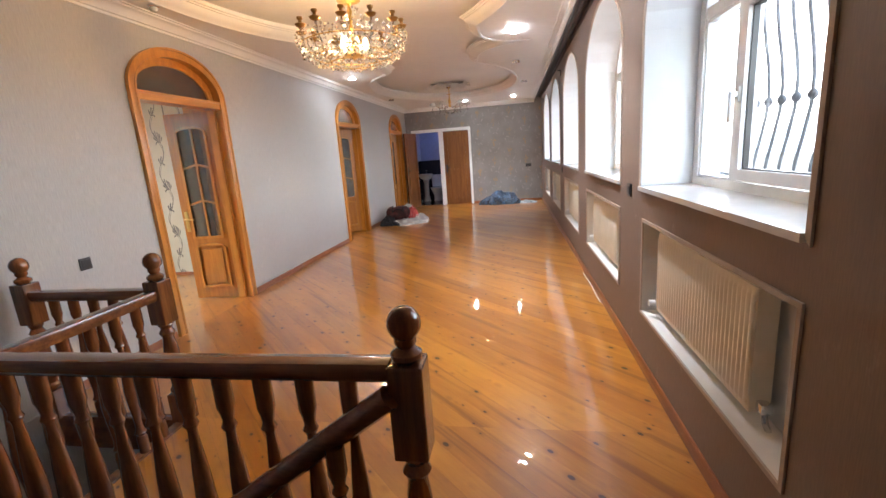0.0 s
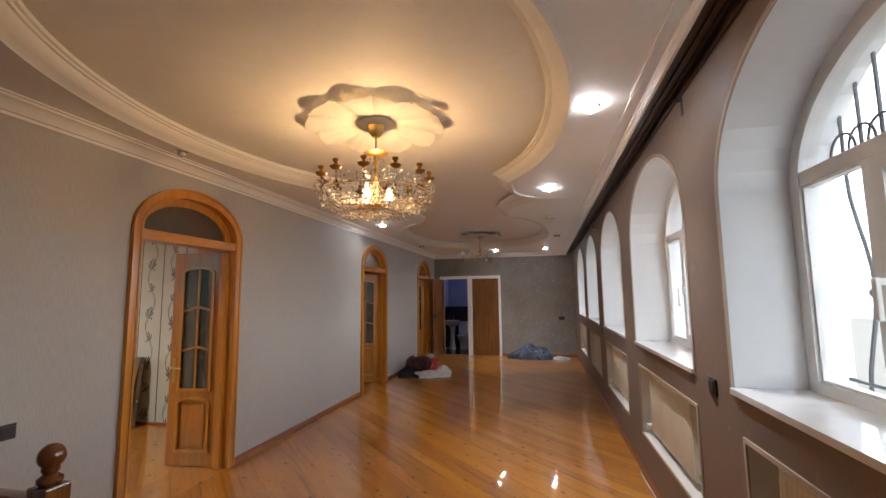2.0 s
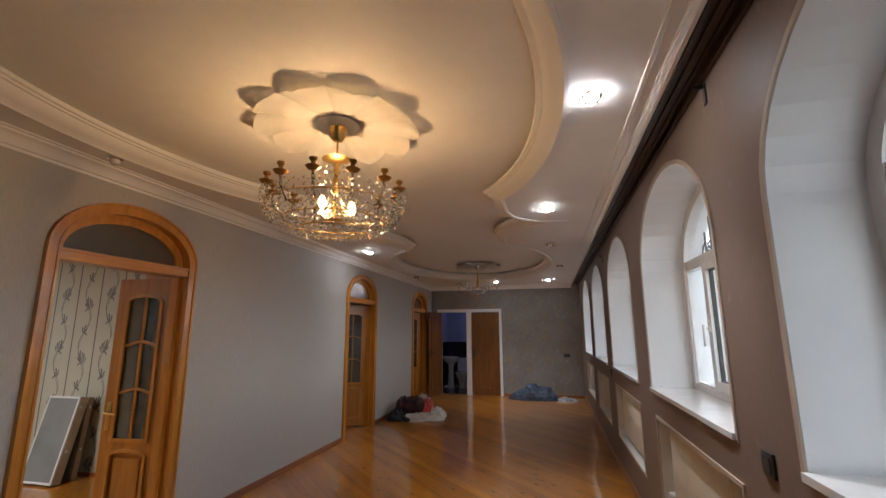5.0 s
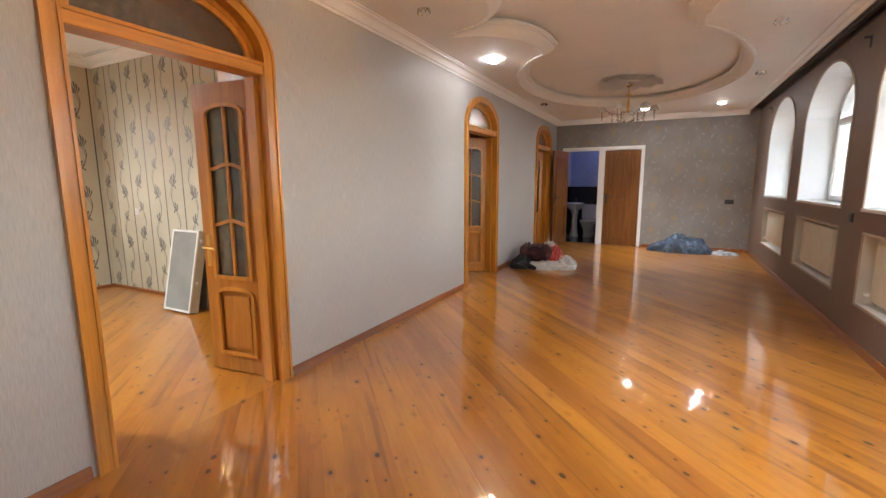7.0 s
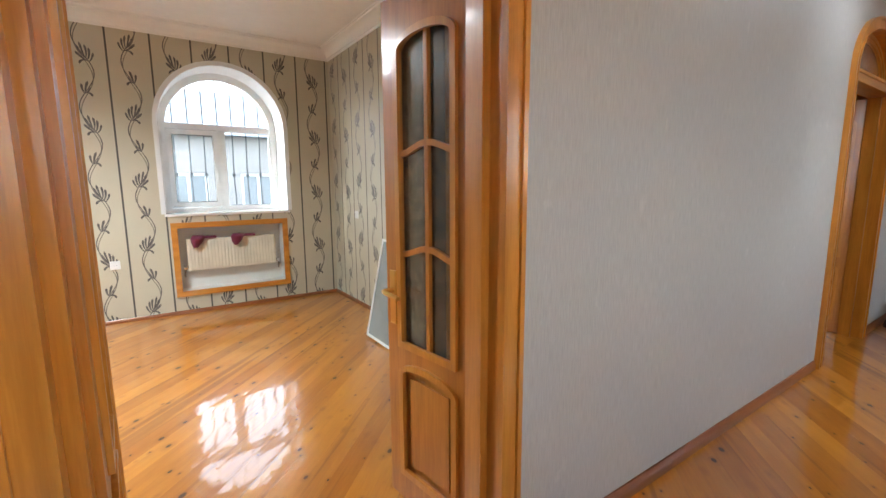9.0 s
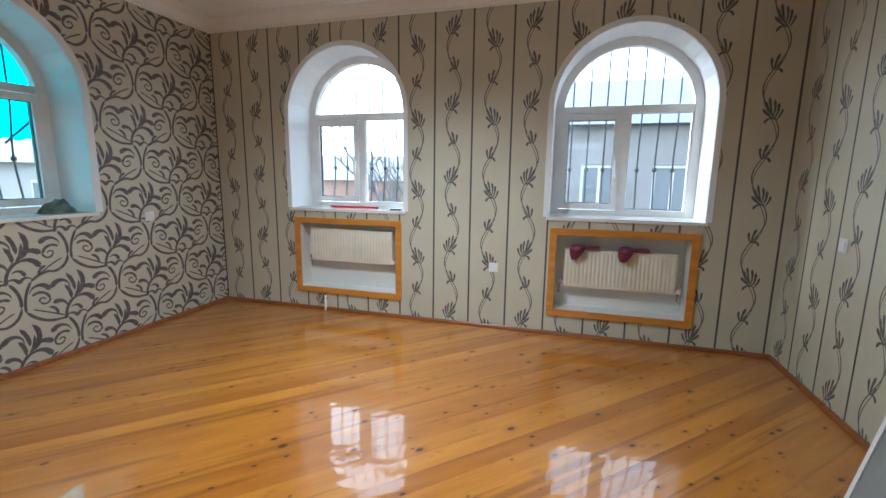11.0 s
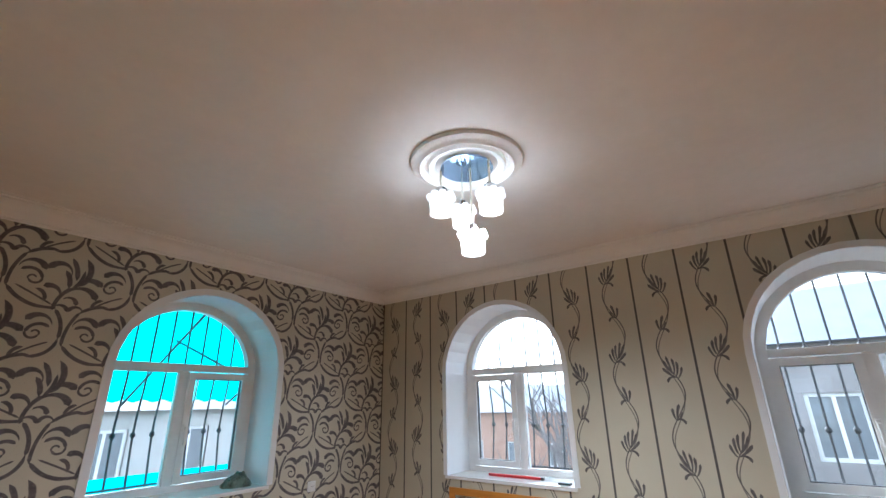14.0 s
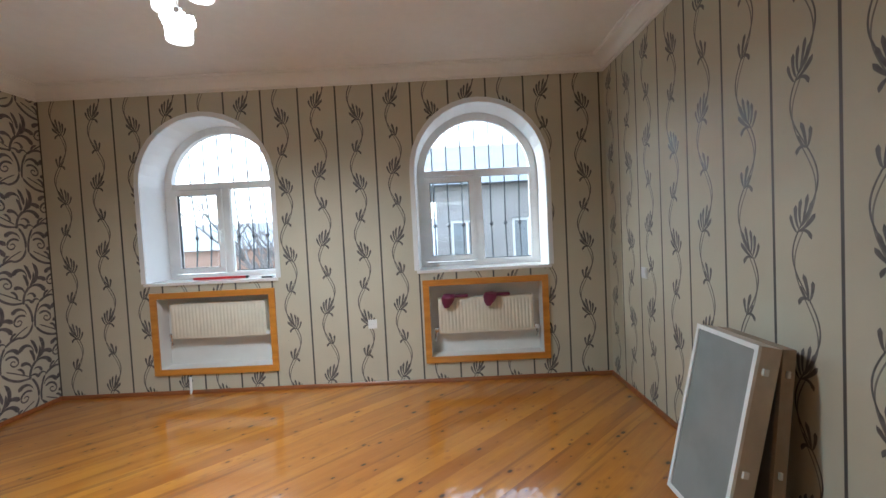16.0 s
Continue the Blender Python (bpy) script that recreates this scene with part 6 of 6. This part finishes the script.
def facade(name, M, u0, u1, z1, depth, cols, rows, material, roofm, label, wz=-0.6, ww=1.1, wh=1.5):
    b = thing(name, M((u0 + u1) / 2, 0, -3.5), label, "house", "neighbouring houses")
    hs = []
    for r in range(rows):
        for c in range(cols):
            uc = u0 + (u1 - u0) * (c + 0.5) / cols
            z0 = wz - 2.9 * r
            hs.append(hole(uc - ww / 2, uc + ww / 2, z0, z0 + wh))
    bm = bmesh.new()
    wall_face(bm, M, 0.0, u0, u1, -3.5, z1, hs)
    for q in (((u0, 0), (u0, depth)), ((u1, 0), (u1, depth)), ((u0, depth), (u1, depth))):
        bm.faces.new([bm.verts.new(M(*p)) for p in ((*q[0], -3.5), (*q[1], -3.5), (*q[1], z1), (*q[0], z1))])
    part("wall", bm, material, b)
    bm = bmesh.new()
    e = 0.5
    p = [M(u0 - e, -e, z1), M(u1 + e, -e, z1), M(u1 + e, depth + e, z1), M(u0 - e, depth + e, z1), M(u0 - e, depth / 2, z1 + depth * 0.28), M(u1 + e, depth / 2, z1 + depth * 0.28)]
    v = [bm.verts.new(q) for q in p]
    for f in ((0, 1, 5, 4), (2, 3, 4, 5), (0, 4, 3), (1, 2, 5), (0, 3, 2, 1)):
        bm.faces.new([v[i] for i in f])
    part("roof", bm, roofm, b)
    for h in hs:
        w = part("window", band(contour(h, -0.09), contour(h), 0.08, 0.16, M, True), M_PVC, b)
        part("pane", boxes(((h["u0"] + 0.08, 0.13, h["z0"] + 0.08), (h["u1"] - 0.08, 0.14, h["spring"] - 0.08)), M=M), M_DARKPANE, w)
        part("mullion", boxes((((h["u0"] + h["u1"]) / 2 - 0.04, 0.09, h["z0"] + 0.08), ((h["u0"] + h["u1"]) / 2 + 0.04, 0.13, h["spring"] - 0.08)), M=M), M_PVC, w)
    return b


# dark panes lifted to grey, with the distance haze in the colour
M_DARKPANE = glossy("haze_lightened_pane", (0.24, 0.26, 0.28), 0.08)
M_GREYWALL = plaster("grey_render", (0.30, 0.28, 0.275), 0.12, 0.85)
M_PALEWALL = plaster("pale_render", (0.50, 0.49, 0.47), 0.05, 0.85)
M_REDWALL = plaster("brick_red_render", (0.40, 0.25, 0.19), 0.12, 0.85)
M_ROOF = plaster("slate_blue_roof", (0.20, 0.23, 0.27), 0.1, 0.6)
facade("house", on_x(-17.5, -1), 3.2, 13.4, 2.9, 7.0, 5, 2, M_GREYWALL, M_ROOF, "grey rendered house with white windows and slate roof", 0.25)
facade("house", on_x(-34.0, -1), -18.0, -8.5, 0.9, 7.0, 3, 1, M_REDWALL, M_ROOF, "low brick-red house far behind bare trees", -2.6)
facade("house", on_y(-12.0, -1), -14.0, 2.0, 1.6, 7.0, 7, 2, M_PALEWALL, M_ROOF, "long pale rendered house with white windows", -0.4)

M_TURQ = Mat("turquoise_plastic_sheet", (0.02, 0.55, 0.62), 0.35, Transmission_Weight=0.0)
tb = M_TURQ.t.nodes.new("ShaderNodeBsdfTranslucent")
tb.inputs[0].default_value = (0.03, 0.72, 0.85, 1)
ms = M_TURQ.t.nodes.new("ShaderNodeMixShader")
ms.inputs[0].default_value = 0.75
M_TURQ.link(M_TURQ.b.outputs[0], ms.inputs[1])
M_TURQ.link(tb.outputs[0], ms.inputs[2])
M_TURQ.link(ms.outputs[0], M_TURQ.t.nodes["Material Output"].inputs[0])
cn = thing("canopy", (-5.5, -0.7, 2.8), "turquoise corrugated plastic canopy on iron brackets outside the window", "canopy")
bm = bmesh.new()
n = 120
rows = []
for i in range(n + 1):
    u = -8.5 + 5.2 * i / n
    wv = 0.018 * math.sin(i * 1.25)
    rows.append([bm.verts.new((u, yy, zz + wv)) for yy, zz in ((-0.66, 2.95), (-3.1, 1.76))])
for a, b in zip(rows, rows[1:]):
    bm.faces.new((a[0], b[0], b[1], a[1]))
part("sheet", bm, M_TURQ.m, cn, smooth=True)
for u in (-8.3, -6.9, -5.6, -4.3, -3.5):
    part("bracket", tube([(u, -0.66, 2.90), (u, -3.1, 1.71)], 0.015, 6), M_BLACKMETAL, cn)
    part("strut", tube([(u, -0.66, 2.0), (u, -1.9, 2.38)], 0.012, 6), M_BLACKMETAL, cn)
sd = thing("side_screen", (-7.4, -1.8, 0.4), "turquoise upright plastic side screen", "screen panel")
part("sheet", boxes(((-7.42, -3.1, -0.5), (-7.40, -1.6, 2.2))), M_TURQ.m, sd)
part("low_sheet", boxes(((-7.38, -3.12, -0.6), (-3.4, -3.10, 0.92))), M_TURQ.m, sd)
part("post", tube([(-7.41, -3.1, -3.5), (-7.41, -3.1, 1.92)], 0.03, 8), M_BLACKMETAL, sd)

# grey bark made paler: the haze outside is in its colour
M_BARK = plaster("haze_lightened_bark", (0.25, 0.23, 0.225), 0.2, 0.9)


def bare_tree(at, height, seed, label, leaves=0):
    rnd = random.Random(seed)
    t = thing("tree", at, label, "tree", "trees outside")
    bm = bmesh.new()
    tips = []

    def grow(p, d, length, r, level):
        pts = [p]
        for k in range(4):
            d = (d + Vector((rnd.uniform(-1, 1), rnd.uniform(-1, 1), rnd.uniform(-0.2, 0.6))) * 0.16).normalized()
            pts.append(pts[-1] + d * length / 4)
        tube(pts, r, 6 if level < 2 else 4, bm, 0.6)
        if level >= 4:
            tips.append(pts[-1])
            return
        for k in range(4 if level < 2 else 3):
            q = pts[rnd.choice((2, 3, 4))]
            nd = (d + Vector((rnd.uniform(-1, 1), rnd.uniform(-1, 1), rnd.uniform(-0.1, 0.7)))).normalized()
            grow(q, nd, length * rnd.uniform(0.55, 0.75), r * 0.55, level + 1)
    grow(Vector(at), Vector((0, 0, 1)), height * 0.42, height * 0.022, 0)
    part("trunk", bm, M_BARK, t)
    if leaves:
        lb = bmesh.new()
        for p in tips:
            for _ in range(leaves):
                c = p + Vector((rnd.gauss(0, 0.25), rnd.gauss(0, 0.25), rnd.gauss(0, 0.2)))
                a, b = Vector((rnd.gauss(0, 1), rnd.gauss(0, 1), rnd.gauss(0, 1))).normalized() * 0.07, Vector((rnd.gauss(0, 1), rnd.gauss(0, 1), rnd.gauss(0, 1))).normalized() * 0.04
                lb.faces.new([lb.verts.new(c + q) for q in (a, b, -a, -b)])
        part("crown", lb, M_LEAVES, t)


M_LEAVES = plaster("dull_green_leaves", (0.12, 0.15, 0.10), 0.3, 0.7)
for i, (tx, ty, th) in enumerate(((-14.0, 0.2, 6.0), (-17.0, -2.2, 7.0), (-19.0, 1.8, 6.5), (-13.0, -1.6, 5.0))):
    bare_tree((tx, ty, -3.5), th, 20 + i, "bare grey winter tree in the yard")
for i, (tx, ty, th) in enumerate(((9.0, 6.0, 5.2), (12.0, 11.0, 5.6), (8.0, 1.0, 4.8), (14.0, 17.0, 6.4), (11.0, 4.0, 5.0))):
    bare_tree((tx, ty, -3.5), th, 40 + i, "small evergreen tree with thin dull leaves", 10)
# distance haze is mixed into the hills' blue-grey colour
M_HILL = plaster("haze_tinted_hill", (0.33, 0.37, 0.42), 0.2, 0.95)


def hill(at, out, half, top, seed):
    """A long wooded ridge with an uneven skyline, facing the house."""
    o, d = Vector((*at, 0)), Vector((*out, 0)).normalized()
    side = Vector((-d.y, d.x, 0))
    bm = bmesh.new()
    rows = []
    for k in range(81):
        u = half * (k / 40 - 1)
        h = top * (0.75 + 0.35 * noise.noise(Vector((u * 0.03, seed, 0))) + 0.1 * noise.noise(Vector((u * 0.3, seed, 3))))
        rows.append([bm.verts.new(o + side * u + d * q + Vector((0, 0, z))) for q, z in ((0, -3.5), (8, -3.5 + (h + 3.5) * 0.6), (18, h), (30, -3.5))])
    for p, q in zip(rows, rows[1:]):
        for i in range(3):
            bm.faces.new((p[i], q[i], q[i + 1], p[i + 1]))
    setting("backdrop", bm, M_HILL, "distant wooded hills with haze put into their colour", True, "backdrop")


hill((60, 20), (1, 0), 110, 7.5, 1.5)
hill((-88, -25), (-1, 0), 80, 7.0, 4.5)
lay_boards()
